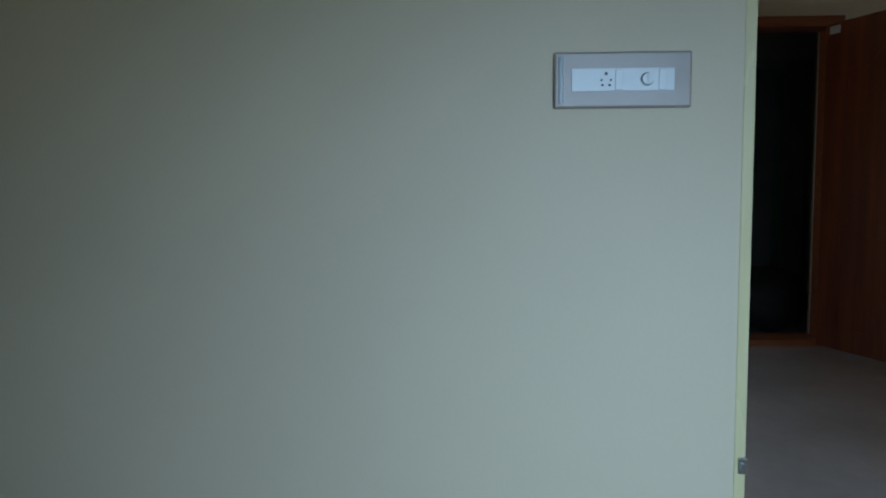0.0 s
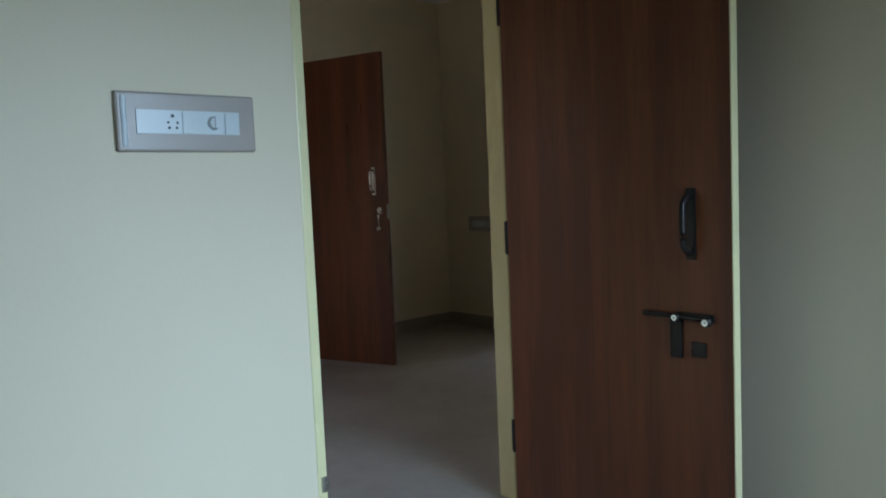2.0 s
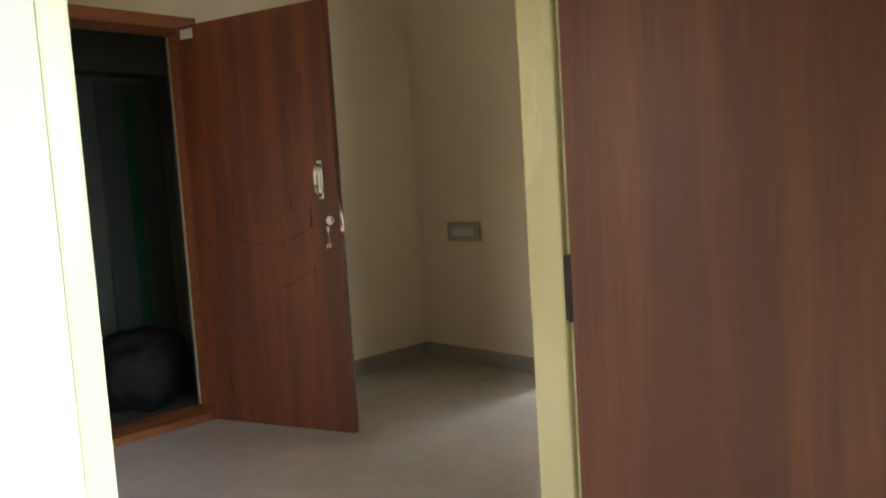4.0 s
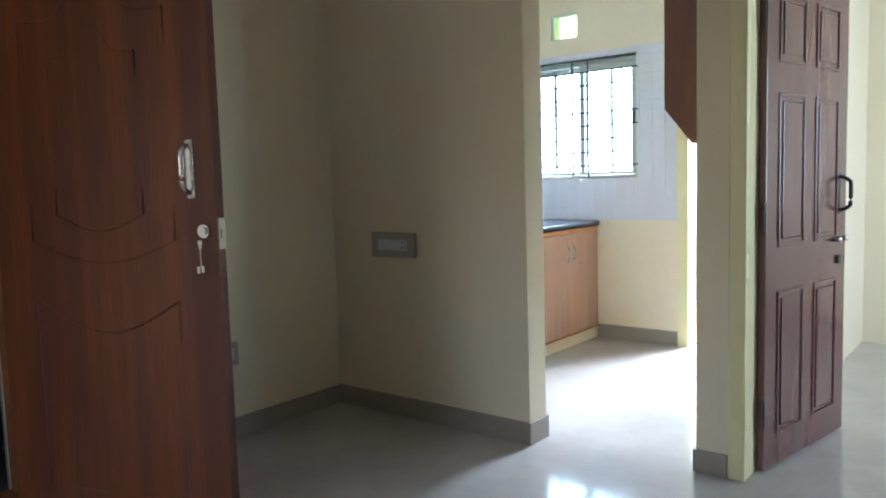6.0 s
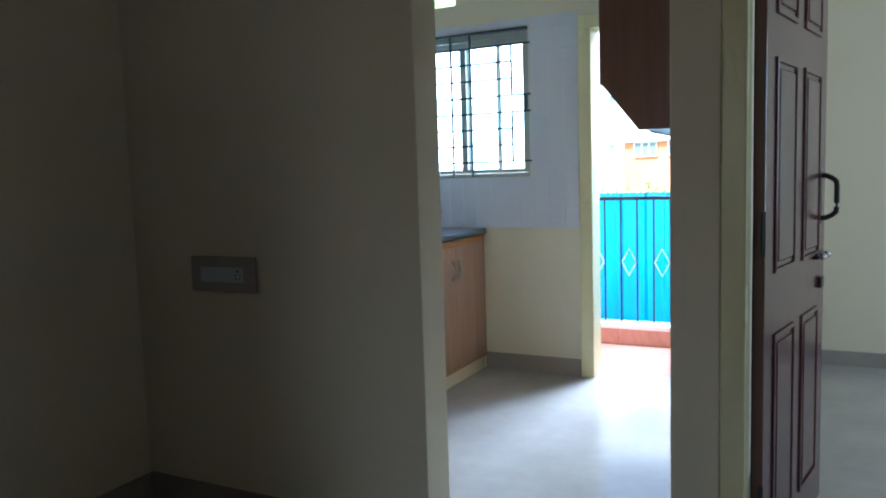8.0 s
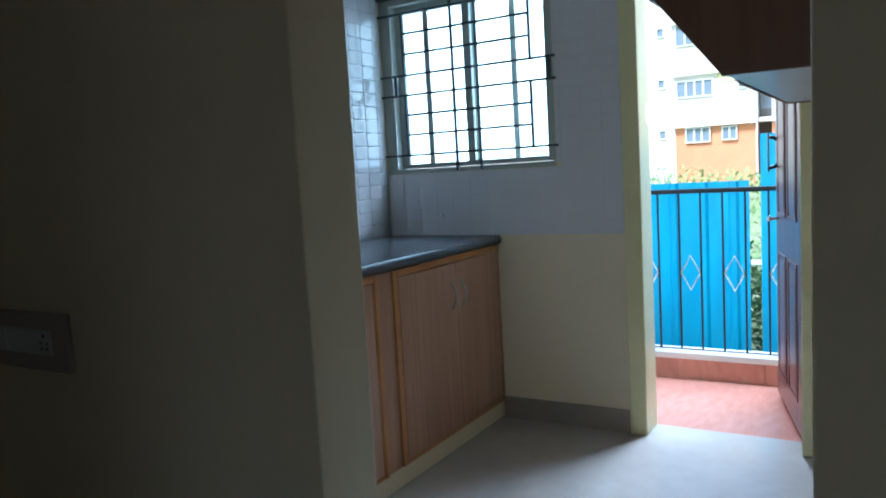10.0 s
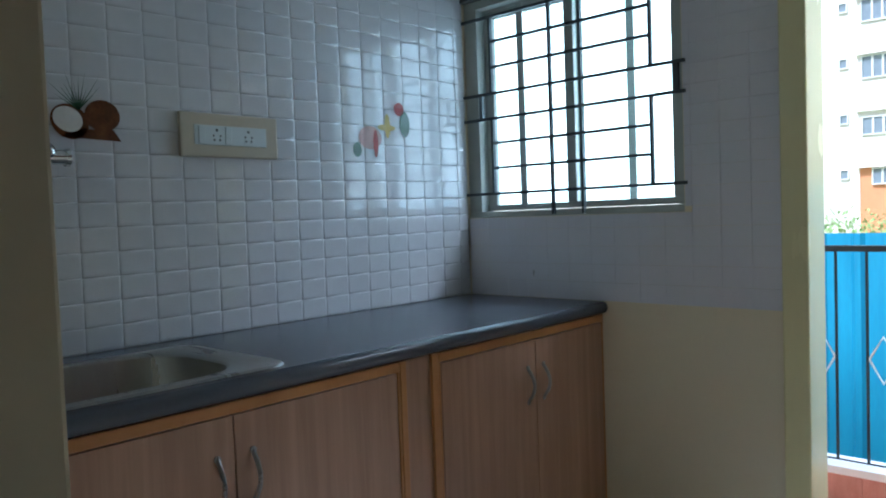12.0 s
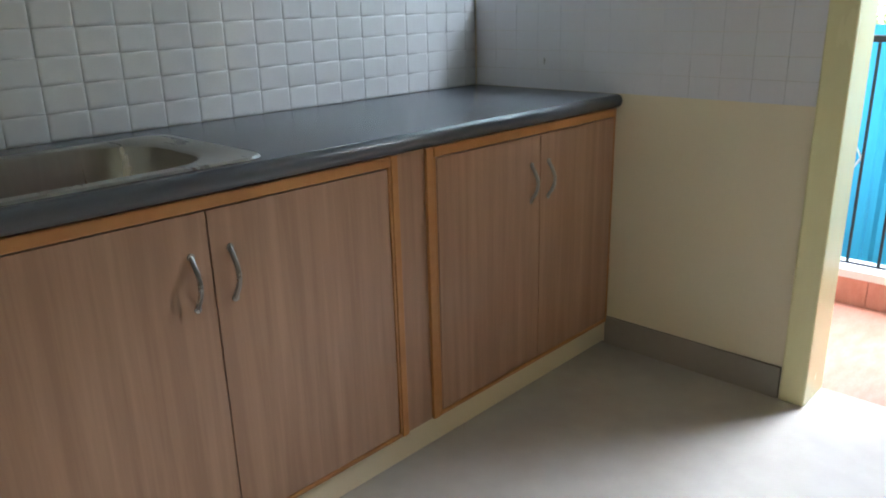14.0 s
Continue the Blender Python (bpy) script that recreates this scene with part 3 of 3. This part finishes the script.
Builder().box((0.616, -1.026, 0.085), (0.627, -1.004, 0.855), 0.003).box((0.616, -0.906, 0.085), (0.627, -0.880, 0.855), 0.003).done("edge", LIPPING, fil)
tagged(fil, "narrow beech laminate panel between the base cabinets", "panel")
boxes("cabinet_plinth", WALL, [((0.0, -2.137, 0), (0.607, -0.003, 0.084))], "cream painted plinth under the base cabinets", 0.003)

# hung cabinet with a chamfered foot
hung = empty("hung_cabinet")
UY0, UY1 = -1.71, -0.60
cprof = [(1.845, 2.138), (1.845, 1.525), (1.968, 1.368), (2.15, 1.368), (2.15, 2.138)]
Builder().prism(cprof, 'y', UY0, UY0 + 0.018).done("end_panel", DARKLAM, hung)
Builder().prism(cprof, 'y', UY1 - 0.018, UY1).done("end_panel", DARKLAM, hung)
inner = [(1.847, 2.136), (1.847, 1.527), (1.969, 1.372), (2.148, 1.372), (2.148, 2.136)]
Builder().prism(inner, 'y', UY0 + 0.018, UY1 - 0.018).done("body", PALELAM, hung)
for a, c in ((UY0 + 0.02, -1.365), (-1.36, -0.985), (-0.98, UY1 - 0.02)):
    Builder().box((1.829, a, 1.53), (1.846, c, 2.13), 0.0015).done("door", DARKLAM, hung)
# Starts at -1.5: the chamfer left pale before it imitates a reflection.
Builder().prism([(1.845, 1.526), (1.9675, 1.370), (1.965, 1.367), (1.842, 1.523)], 'y', -1.5, UY1 - 0.018).done("sloped_board", DARKLAM, hung)
tagged(hung, "dark walnut hung cabinet with a pale underside and painted sheen on its near chamfer", "cabinet")

# ---- tap, switch plates ----
tap = empty("wall_tap", pose(0.008, -1.66, 1.41))
b = Builder()
b.cyl((0, 0, 0), (0.012, 0, 0), 0.032, 0.026, 20).cyl((0.012, 0, 0), (0.06, 0, 0), 0.016, seg=16).cyl((0.055, -0.02, 0), (0.055, 0.045, 0), 0.019, seg=16).cyl((0.055, 0.045, 0), (0.055, 0.055, 0), 0.023, seg=18)
b.ball((0.055, 0.0, 0.012), 0.026).cyl((0.055, -0.005, 0.03), (0.055, -0.005, 0.05), 0.010)
b.done("body", CHROME, tap, True)
Builder().cyl((0.055, 0.0555, 0), (0.055, 0.0565, 0), 0.017, seg=18).done("outlet", DARK, tap)
tagged(tap, "chrome wall tap fixed to the tiled wall", "tap")


def socket_pins(b, x, z, s=1.0):
    for dx, dz, r in ((0, 0.013, 0.0038), (-0.010, -0.001, 0.0026), (0.010, -0.001, 0.0026), (-0.008, -0.012, 0.003), (0.008, -0.012, 0.003)):
        b.cyl((x + dx * s, -0.0175, z + dz * s), (x + dx * s, -0.0195, z + dz * s), r * s, seg=10)


def switch_plate(at, w, h, iw, ih, parts, mat, label, curved=0.0):
    """A plate facing -y round its origin, with a module strip of rockers, sockets and a dial."""
    top = empty("switch_plate", at)
    b = Builder()
    b.box((-w / 2, -0.016, -h / 2), (w / 2, 0.0, h / 2), 0.006)
    b.done("plate", mat, top)
    Builder().box((-iw / 2, -0.0185, -ih / 2), (iw / 2, -0.015, ih / 2), 0.001).done("module_strip", WHITEPL, top)
    for kind, x in parts:
        if kind == "rocker":
            Builder().box((x - 0.0105, -0.0215, -ih / 2 + 0.003), (x + 0.0105, -0.018, ih / 2 - 0.003), 0.0015, Matrix.Rotation(radians(2.5), 4, 'X')).done("rocker", WHITEPL, top)
        elif kind == "socket":
            b = Builder()
            socket_pins(b, x, 0, ih / 0.05)
            b.done("socket_holes", DARK, top)
        elif kind == "dial":
            Builder().cyl((x, -0.018, 0), (x, -0.031, 0), ih * 0.30, ih * 0.25, 22).box((x - 0.002, -0.034, -ih * 0.24), (x + 0.002, -0.03, ih * 0.24), 0.001).done("dial", WHITEPL, top, True)
    if curved:
        Builder().cyl((-w / 2 + curved, -0.012, -h / 2 + 0.012), (-w / 2 + curved, -0.012, h / 2 - 0.012), 0.0085, seg=16).done("side_bead", WHITEPL, top, True)
    tagged(top, label, "switch plate")
    return top


switch_plate(pose(0.0075, -1.115, 1.493, 0, 0, 90), 0.333, 0.13, 0.245, 0.058, [("socket", -0.05), ("rocker", -0.1), ("rocker", -0.012), ("socket", 0.058)], PLATECREAM,
             "cream plastic switch and socket plate on the tiled wall")
switch_plate(pose(XD + 0.0005, -5.990, 1.41, 0, 0, 90), 0.365, 0.148, 0.272, 0.060, [("socket", -0.045), ("rocker", -0.01), ("dial", 0.064), ("rocker", 0.105)], PLATE,
             "beige switch plate with a socket and fan dial", 0.018)
switch_plate(pose(0.622, YP - 0.0005, 0.907), 0.30, 0.128, 0.20, 0.055, [("rocker", -0.075), ("socket", 0.075)], PLATE, "beige switch plate with a socket on the hall wall")
switch_plate(pose(XH + 0.0005, -3.05, 0.42, 0, 0, 90), 0.16, 0.12, 0.10, 0.055, [("socket", 0.0)], PLATE, "small beige socket plate low on the hall wall")

# ---- fruit prints on the tiles ----


def disc(b, y, z, ry, rz, x, n=24, tilt=0.0):
    vs = []
    for i in range(n):
        a = math.tau * i / n
        u, v = ry * math.cos(a), rz * math.sin(a)
        vs.append(b.bm.verts.new((x, y + u * math.cos(tilt) - v * math.sin(tilt), z + u * math.sin(tilt) + v * math.cos(tilt))))
    b.bm.faces.new(vs)


PX = 0.0105
coco = empty("coconut_tile_print")
b = Builder(); disc(b, -1.577, 1.508, 0.050, 0.044, PX, tilt=-0.5); disc(b, -1.493, 1.528, 0.047, 0.042, PX + 0.0004)
b.bm.faces.new([b.bm.verts.new(p) for p in ((PX, -1.60, 1.468), (PX, -1.445, 1.462), (PX, -1.465, 1.492), (PX, -1.58, 1.49))])
b.done("shell", COCOBROWN, coco)
b = Builder(); disc(b, -1.582, 1.514, 0.038, 0.032, PX + 0.0008, tilt=-0.4)
b.done("flesh", COCOWHITE, coco)
b = Builder()
for i in range(11):
    a = radians(48 + 10 * i)
    d, q = Vector((0, math.cos(a), math.sin(a))), Vector((0, -math.sin(a), math.cos(a)))
    p0 = Vector((PX + 0.0002, -1.553, 1.54))
    b.bm.faces.new([b.bm.verts.new(p) for p in (p0 + q * 0.002, p0 - q * 0.002, p0 + d * (0.088 + 0.02 * math.sin(i * 2.3)))])
b.done("frond", DARKGREEN, coco)
tagged(coco, "printed coconut motif on the glazed wall tiles", "tile print")
limes = empty("lime_tile_print")
for y, z, ry, rz, x in ((-1.672, 1.530, 0.026, 0.024, PX), (-1.69, 1.655, 0.024, 0.022, PX), (-1.71, 1.51, 0.03, 0.022, PX + 0.0004)):
    b = Builder(); disc(b, y, z, ry, rz, x)
    b.done("fruit", LIME, limes)
b = Builder(); b.bm.faces.new([b.bm.verts.new(p) for p in ((PX, -1.70, 1.55), (PX, -1.69, 1.55), (PX, -1.685, 1.63), (PX, -1.695, 1.63))])
b.done("stem", DARKGREEN, limes)
tagged(limes, "printed green lime motif on the glazed wall tiles", "tile print")
veg = empty("vegetable_tile_print")
b = Builder(); disc(b, -0.392, 1.632, 0.026, 0.025, PX)
b.done("tomato", RED, veg)
b = Builder(); disc(b, -0.515, 1.50, 0.012, 0.05, PX + 0.0006)
b.done("chilli", RED, veg)
b = Builder(); disc(b, -0.54, 1.52, 0.055, 0.042, PX)
b.done("onion", PINK, veg)
b = Builder(); disc(b, -0.455, 1.567, 0.014, 0.045, PX + 0.0003); disc(b, -0.46, 1.56, 0.045, 0.012, PX + 0.0005)
b.done("pepper", YELLOW, veg)
for y, z, ry, rz in ((-0.365, 1.578, 0.026, 0.048), (-0.604, 1.475, 0.02, 0.026)):
    b = Builder(); disc(b, y, z, ry, rz, PX)
    b.done("leaf", DARKGREEN, veg)
tagged(veg, "printed vegetable motif on the glazed wall tiles", "tile print")
b = Builder().cyl((0.331, -0.004, 1.0), (0.331, -0.013, 1.0), 0.002).box((0.3295, -0.0145, 0.986), (0.3325, -0.012, 1.01), 0.001)
tagged(b.done("wall_hook", STEEL), "small grey hook stub in the tiled wall", "hook")

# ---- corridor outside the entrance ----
boxes("corridor_floor", DARKSHAFT, [((-2.0, -8.3, -0.2), (-0.0205, -2.0, 0.0))], "cement floor of the common corridor, its shade put into the grey")
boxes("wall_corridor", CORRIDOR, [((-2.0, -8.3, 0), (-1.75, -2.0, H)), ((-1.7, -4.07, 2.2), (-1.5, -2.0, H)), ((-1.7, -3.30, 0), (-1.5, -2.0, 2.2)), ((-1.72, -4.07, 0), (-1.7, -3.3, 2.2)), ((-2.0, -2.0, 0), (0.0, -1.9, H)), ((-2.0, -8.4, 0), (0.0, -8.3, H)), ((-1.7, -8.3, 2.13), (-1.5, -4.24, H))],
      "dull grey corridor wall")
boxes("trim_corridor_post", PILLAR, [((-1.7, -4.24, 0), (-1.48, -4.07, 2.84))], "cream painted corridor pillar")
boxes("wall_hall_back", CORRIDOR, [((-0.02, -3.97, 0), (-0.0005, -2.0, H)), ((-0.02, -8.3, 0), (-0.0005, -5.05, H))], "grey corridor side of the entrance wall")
lift = empty("lift_door")
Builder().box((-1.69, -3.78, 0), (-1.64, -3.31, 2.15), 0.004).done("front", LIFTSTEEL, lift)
Builder().box((-1.64, -3.60, 0.3), (-1.635, -3.52, 2.1), 0.002).done("strip", GREEN, lift)
tagged(lift, "dull grey lift front with a green painted strip", "lift door")
opp = panel_door("neighbour_door", 0.95, 2.1, TEAK, pose(-1.58, -4.245, -0.011, 0, 0, -90), [(0.12, 0.42, 0.2, 0.95), (0.53, 0.83, 0.2, 0.95), (0.12, 0.42, 1.1, 1.95), (0.53, 0.83, 1.1, 1.95)], "dark brown closed door across the corridor")


def sack(name, c, r, scale, mat, label, seed):
    b = Builder()
    b.ball((0, 0, 0), 1, sub=4)
    for v in b.bm.verts:
        k = 1 + 0.16 * noise.noise(v.co * 1.8 + Vector((seed, 0, 0))) + 0.07 * noise.noise(v.co * 5 + Vector((seed, 2, 0)))
        v.co = Vector((v.co.x * scale[0], v.co.y * scale[1], max(v.co.z, -0.72) * scale[2])) * (k * r)
    low = min(v.co.z for v in b.bm.verts)
    for v in b.bm.verts:
        v.co.z = max(v.co.z - low - 0.01, 0.0)
    return tagged(b.done(name, mat, smooth=True, at=pose(*c)), label, "bag")


sack("rubbish_sack", (-0.42, -4.12, 0.0), 0.27, (0.9, 1.1, 1.0), BAG, "black plastic sack slumped on the corridor floor", 3)
sack("cloth_bag", (-0.68, -4.36, 0.0), 0.17, (1.2, 1.1, 0.7), BLUEBAG, "dark blue crumpled bag on the corridor floor", 8)

# ---- balcony and outdoors ----
boxes("balcony_floor", REDTILE, [((-0.6, 0.15, -0.25), (2.135, 0.98, -0.015))], "glossy terracotta red balcony floor")
boxes("balcony_kerb", REDTILE, [((-0.6 + 0.456 * i, 0.98, -0.25), (-0.6 + 0.456 * i + 0.454, 1.10, 0.10)) for i in range(6)], "terracotta tiled balcony kerb", 0.002)
boxes("balcony_coping", WHITECAP, [((-0.6, 0.965, 0.10), (2.135, 1.12, 0.135))], "white painted coping on the kerb", 0.004)
rail = empty("balcony_railing")
b = Builder().box((-0.6, 1.035, 1.02), (2.135, 1.075, 1.045), 0.003).box((-0.6, 1.05, 0.13), (2.135, 1.06, 0.14))
b.done("handrail", RAILPAINT, rail)
xs = [1.115 + 0.1165 * i for i in range(-14, 9)]
bar = Builder().box((-0.005, 1.05, 0.13), (0.005, 1.06, 1.03)).done("baluster", RAILPAINT, rail, at=pose(xs[0], 0, 0))
dia = Builder().tube([(0, 1.055, 0.672), (0.052, 1.055, 0.575), (0, 1.055, 0.478), (-0.052, 1.055, 0.575)], 0.0055, 6, True).done("diamond", WHITEPAINT, rail, at=pose(xs[1] + 0.058, 0, 0))
for i, x in enumerate(xs[1:], 1):
    copy_thing(bar, pose(x, 0, 0))
    if i % 2 == 1 and 1 < i < len(xs) - 1:
        copy_thing(dia, pose(x + 0.058, 0, 0))
tagged(rail, "dark iron balcony railing with white diamond ornaments", "railing")

GZ = -0.9
boxes("ground", EARTH, [((-400, 1.3, GZ - 0.3), (400, 900, GZ))], "rough earth plot overgrown with weeds")
boxes("wall_building_base", FACADE, [((-1.0, 1.0, GZ), (6.8, 1.12, -0.2))], "white rendered base of the building")


def sheet(x0, width, top, y, label):
    """One corrugated sheet with trapezoid ribs."""
    b = Builder()
    pts, x = [], 0.0
    while x < width:
        for dx, dy in ((0.0, 0.0), (0.16, 0.0), (0.185, -0.028), (0.225, -0.028), (0.25, 0.0)):
            if x + dx <= width:
                pts.append((x + dx, dy))
        x += 0.25
    pts.append((width, 0.0))
    prof = pts + [(p[0], p[1] + 0.002) for p in reversed(pts)]
    b.prism(prof, 'z', 0, top - GZ)
    return tagged(b.done("fence_sheet", BLUE, at=pose(x0, y, GZ)), label, "fence", "blue site fence sheets")


FY = 3.5
for x0, w, top in ((-5.0, 1.02, 1.0), (-3.98, 1.02, 1.01), (-2.96, 1.02, 0.99), (-1.94, 1.05, 1.0), (-0.89, 1.05, 1.005), (0.16, 1.08, 1.0), (1.33, 1.05, 1.38), (2.40, 1.05, 1.36), (3.45, 1.05, 1.38)):
    sheet(x0, w, top, FY, "blue corrugated metal fence sheet")
b = Builder().box((-5.0, FY + 0.02, 0.28), (4.6, FY + 0.06, 0.32))
tagged(b.done("fence_rail", WHITEPAINT), "pale steel cross rail behind the fence sheets", "fence rail")


def weeds(name, x0, x1, y0, y1, count, size, height, label):
    verts, faces = [], []
    rng = random.Random(5)
    for _ in range(count):
        x, y = rng.uniform(x0, x1), rng.uniform(y0, y1)
        top = GZ + height * (0.55 + 0.45 * noise.noise(Vector((x * 0.35, y * 0.35, 0)))) * rng.uniform(0.15, 1.1)
        p = Vector((x, y, max(GZ + 0.03, top)))
        a, t, s = rng.uniform(0, 6.28), rng.uniform(-0.3, 1.0), size * rng.uniform(0.5, 1.3)
        d = Vector((math.cos(a) * math.cos(t), math.sin(a) * math.cos(t), math.sin(t)))
        q = d.cross(Vector((0, 0, 1))).normalized()
        i = len(verts)
        verts += [p, p + d * s * 0.5 + q * s * 0.22, p + d * s, p + d * s * 0.5 - q * s * 0.22]
        faces.append((i, i + 1, i + 2, i + 3))
    me = bpy.data.meshes.new(name)
    me.from_pydata([tuple(v) for v in verts], [], faces)
    me.materials.append(LEAF)
    return tagged(new(name, me), label, "weeds", kind="stuff")


weeds("near_weeds", 0.9, 2.2, 3.7, 5.2, 7000, 0.09, 1.5, "dense green weeds behind the fence")
weeds("field_weeds", -22, 10, 12, 34, 30000, 0.16, 0.25, "overgrown pale green field in front of the apartments")
weeds("shrubs", -25, 10, 30, 43, 9000, 0.3, 1.9, "tall pale green shrubs at the foot of the apartments")

# far apartment block
BY = 45.0
block = empty("apartment_block", pose(0, BY, GZ))
b = Builder()
b.box((-60, 0, 3.95), (-4.5, 10, 19)).box((-60, 0, 0), (-9.2, 10, 3.95)).box((-3.6, 0, 4.0), (14, 10, 19))
b.done("wall", FACADE, block)
b = Builder()
b.box((-9.2, 0.05, 0), (-4.5, 10, 3.95)).box((-3.6, 0.05, 0), (14, 10, 4.0))
b.done("orange_wall", ORANGE, block)
b = Builder()
for z in (3.95, 7.1, 10.25, 13.4):
    b.box((-9.3, -0.3, z), (-4.5, 0.0, z + 0.12)).box((-3.6, -0.3, z), (14, 0.0, z + 0.12))
b.done("ledge", FACADE, block)
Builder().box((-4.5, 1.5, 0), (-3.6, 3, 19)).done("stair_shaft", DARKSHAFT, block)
for z in (4.0, 7.15, 10.3):
    Builder().box((-4.5, 0.1, z), (-3.6, 1.5, z + 0.25)).done("landing", FACADE, block)
Builder().box((-6.6, -0.06, 6.55), (-4.52, -0.005, 7.05)).done("yellow_band", YELLOWF, block)
b = Builder()
b.cyl((-4.42, -0.1, 0), (-4.42, -0.1, 19), 0.06).cyl((-4.65, -0.1, 3.9), (-4.65, -0.1, 19), 0.05)
b.done("pipe", WHITEPAINT, block)


def far_window(x0, x1, z0, z1, panes):
    b = Builder()
    w = 0.07
    b.box((x0 - w, -0.12, z0 - w), (x1 + w, 0.0, z0)).box((x0 - w, -0.12, z1), (x1 + w, 0.0, z1 + w)).box((x0 - w, -0.12, z0), (x0, 0.0, z1)).box((x1, -0.12, z0), (x1 + w, 0.0, z1))
    step = (x1 - x0) / panes
    for i in range(1, panes):
        b.box((x0 + i * step - 0.05, -0.10, z0), (x0 + i * step + 0.05, 0.0, z1))
    b.done("window_frame", WHITEPAINT, block)
    for i in range(panes):
        Builder().box((x0 + i * step + (0.05 if i else 0), -0.04, z0), (x0 + (i + 1) * step - (0.05 if i < panes - 1 else 0), -0.02, z1)).done("window_pane", FARGLASS, block)


for k in range(5):
    z = 3.05 + 3.15 * k
    far_window(-8.5, -7.15, z, z + 0.8, 3) if k == 0 else far_window(-9.0, -6.95, z - 0.35, z + (0.55 if k == 1 else 0.8), 4)
    far_window(-6.35, -5.6, z + 0.05, z + 0.75, 2) if k != 1 else far_window(-5.4, -5.05, z - 0.1, z + 0.65, 1)
    far_window(-10.15, -9.8, z + 0.35, z + 0.8, 1)
    far_window(-3.2, -2.85, z - 0.2, z + 0.5, 1)
    for x in (-16, -20, -26, -30, -36):
        far_window(x, x + 1.5, z, z + 0.9, 3)
    Builder().box((-4.4, 1.44, z - 1.4), (-3.7, 1.49, z + 0.1)).done("window_pane", FARGLASS, block)
tagged(block, "white and orange four-storey apartment block beyond the field", "building")

# ---- wall tiles ----
tiles = empty("wall_tiling")
TW, TH = 0.1, 0.066


def tile_geometry(bm, y0, z0, w, h, m=None):
    """A pillowed tile standing 6 mm proud, facing +x."""
    rings = []
    for x, e in ((0.0005, 0.0), (0.0056, 0.0001), (0.0065, 0.0018), (0.0073, 0.0042), (0.0076, 0.008)):
        ring = [(x, y0 + e, z0 + e), (x, y0 + w - e, z0 + e), (x, y0 + w - e, z0 + h - e), (x, y0 + e, z0 + h - e)]
        rings.append([bm.verts.new((m @ Vector(p)) if m else p) for p in ring])
    faces = [bm.faces.new(rings[-1])]
    for r, s in zip(rings, rings[1:]):
        faces += [bm.faces.new((r[i], r[(i + 1) % 4], s[(i + 1) % 4], s[i])) for i in range(4)]
    for f in faces[1:]:
        f.smooth = True


bm = bmesh.new()
tile_geometry(bm, 0, 0, TW, TH)
tile_mesh = bpy.data.meshes.new("tile")
bm.to_mesh(tile_mesh)
bm.free()
tile_mesh.materials.append(TILE)
rest = Builder()
rng = random.Random(11)
for c in range(-1, 22):
    y = -0.067 - TW * (c + 1)
    for r in range(19):
        z = 0.9025 + TH * r
        if 0 <= c < 14:
            ob = new("tile", tile_mesh)
            ob.parent = tiles
            ob.matrix_basis = pose(rng.uniform(-0.0003, 0.0003), y, z, 0, rng.uniform(-0.25, 0.25), rng.uniform(-0.3, 0.3))
        else:
            y0, y1 = max(y, -2.137), min(y + TW, -0.009)
            if y1 - y0 > 0.015:
                tile_geometry(rest.bm, y0, z, y1 - y0, TH)
tagged(rest.done("tile_field", TILE, tiles), kind="stuff")
structure(tiles, "white glazed embossed tiles above the worktop")
back = Builder()
to_window = Matrix.Rotation(radians(-90), 4, 'Z')
for c in range(13):
    x = c * 0.0959 + 0.0085
    for r in range(19):
        z = 0.9025 + TH * r
        x0, z0, z1 = x, z, z + TH
        if z1 > 1.213 and z0 < 2.104 and x < 0.93:
            if z0 < 1.2:
                z1 = 1.2135
            elif z1 > 2.12:
                z0 = 2.108
            elif x + 0.0955 > 0.95:
                x0 = 0.944
            else:
                continue
        back.box((x0 + 0.0004, -0.005, z0 + 0.0004), (min(x + 0.0955, 1.2465), -0.0004, z1 - 0.0004))
structure(back.done("wall_tiling_window", TILEMATT), "pale lavender wall tiles round the window")
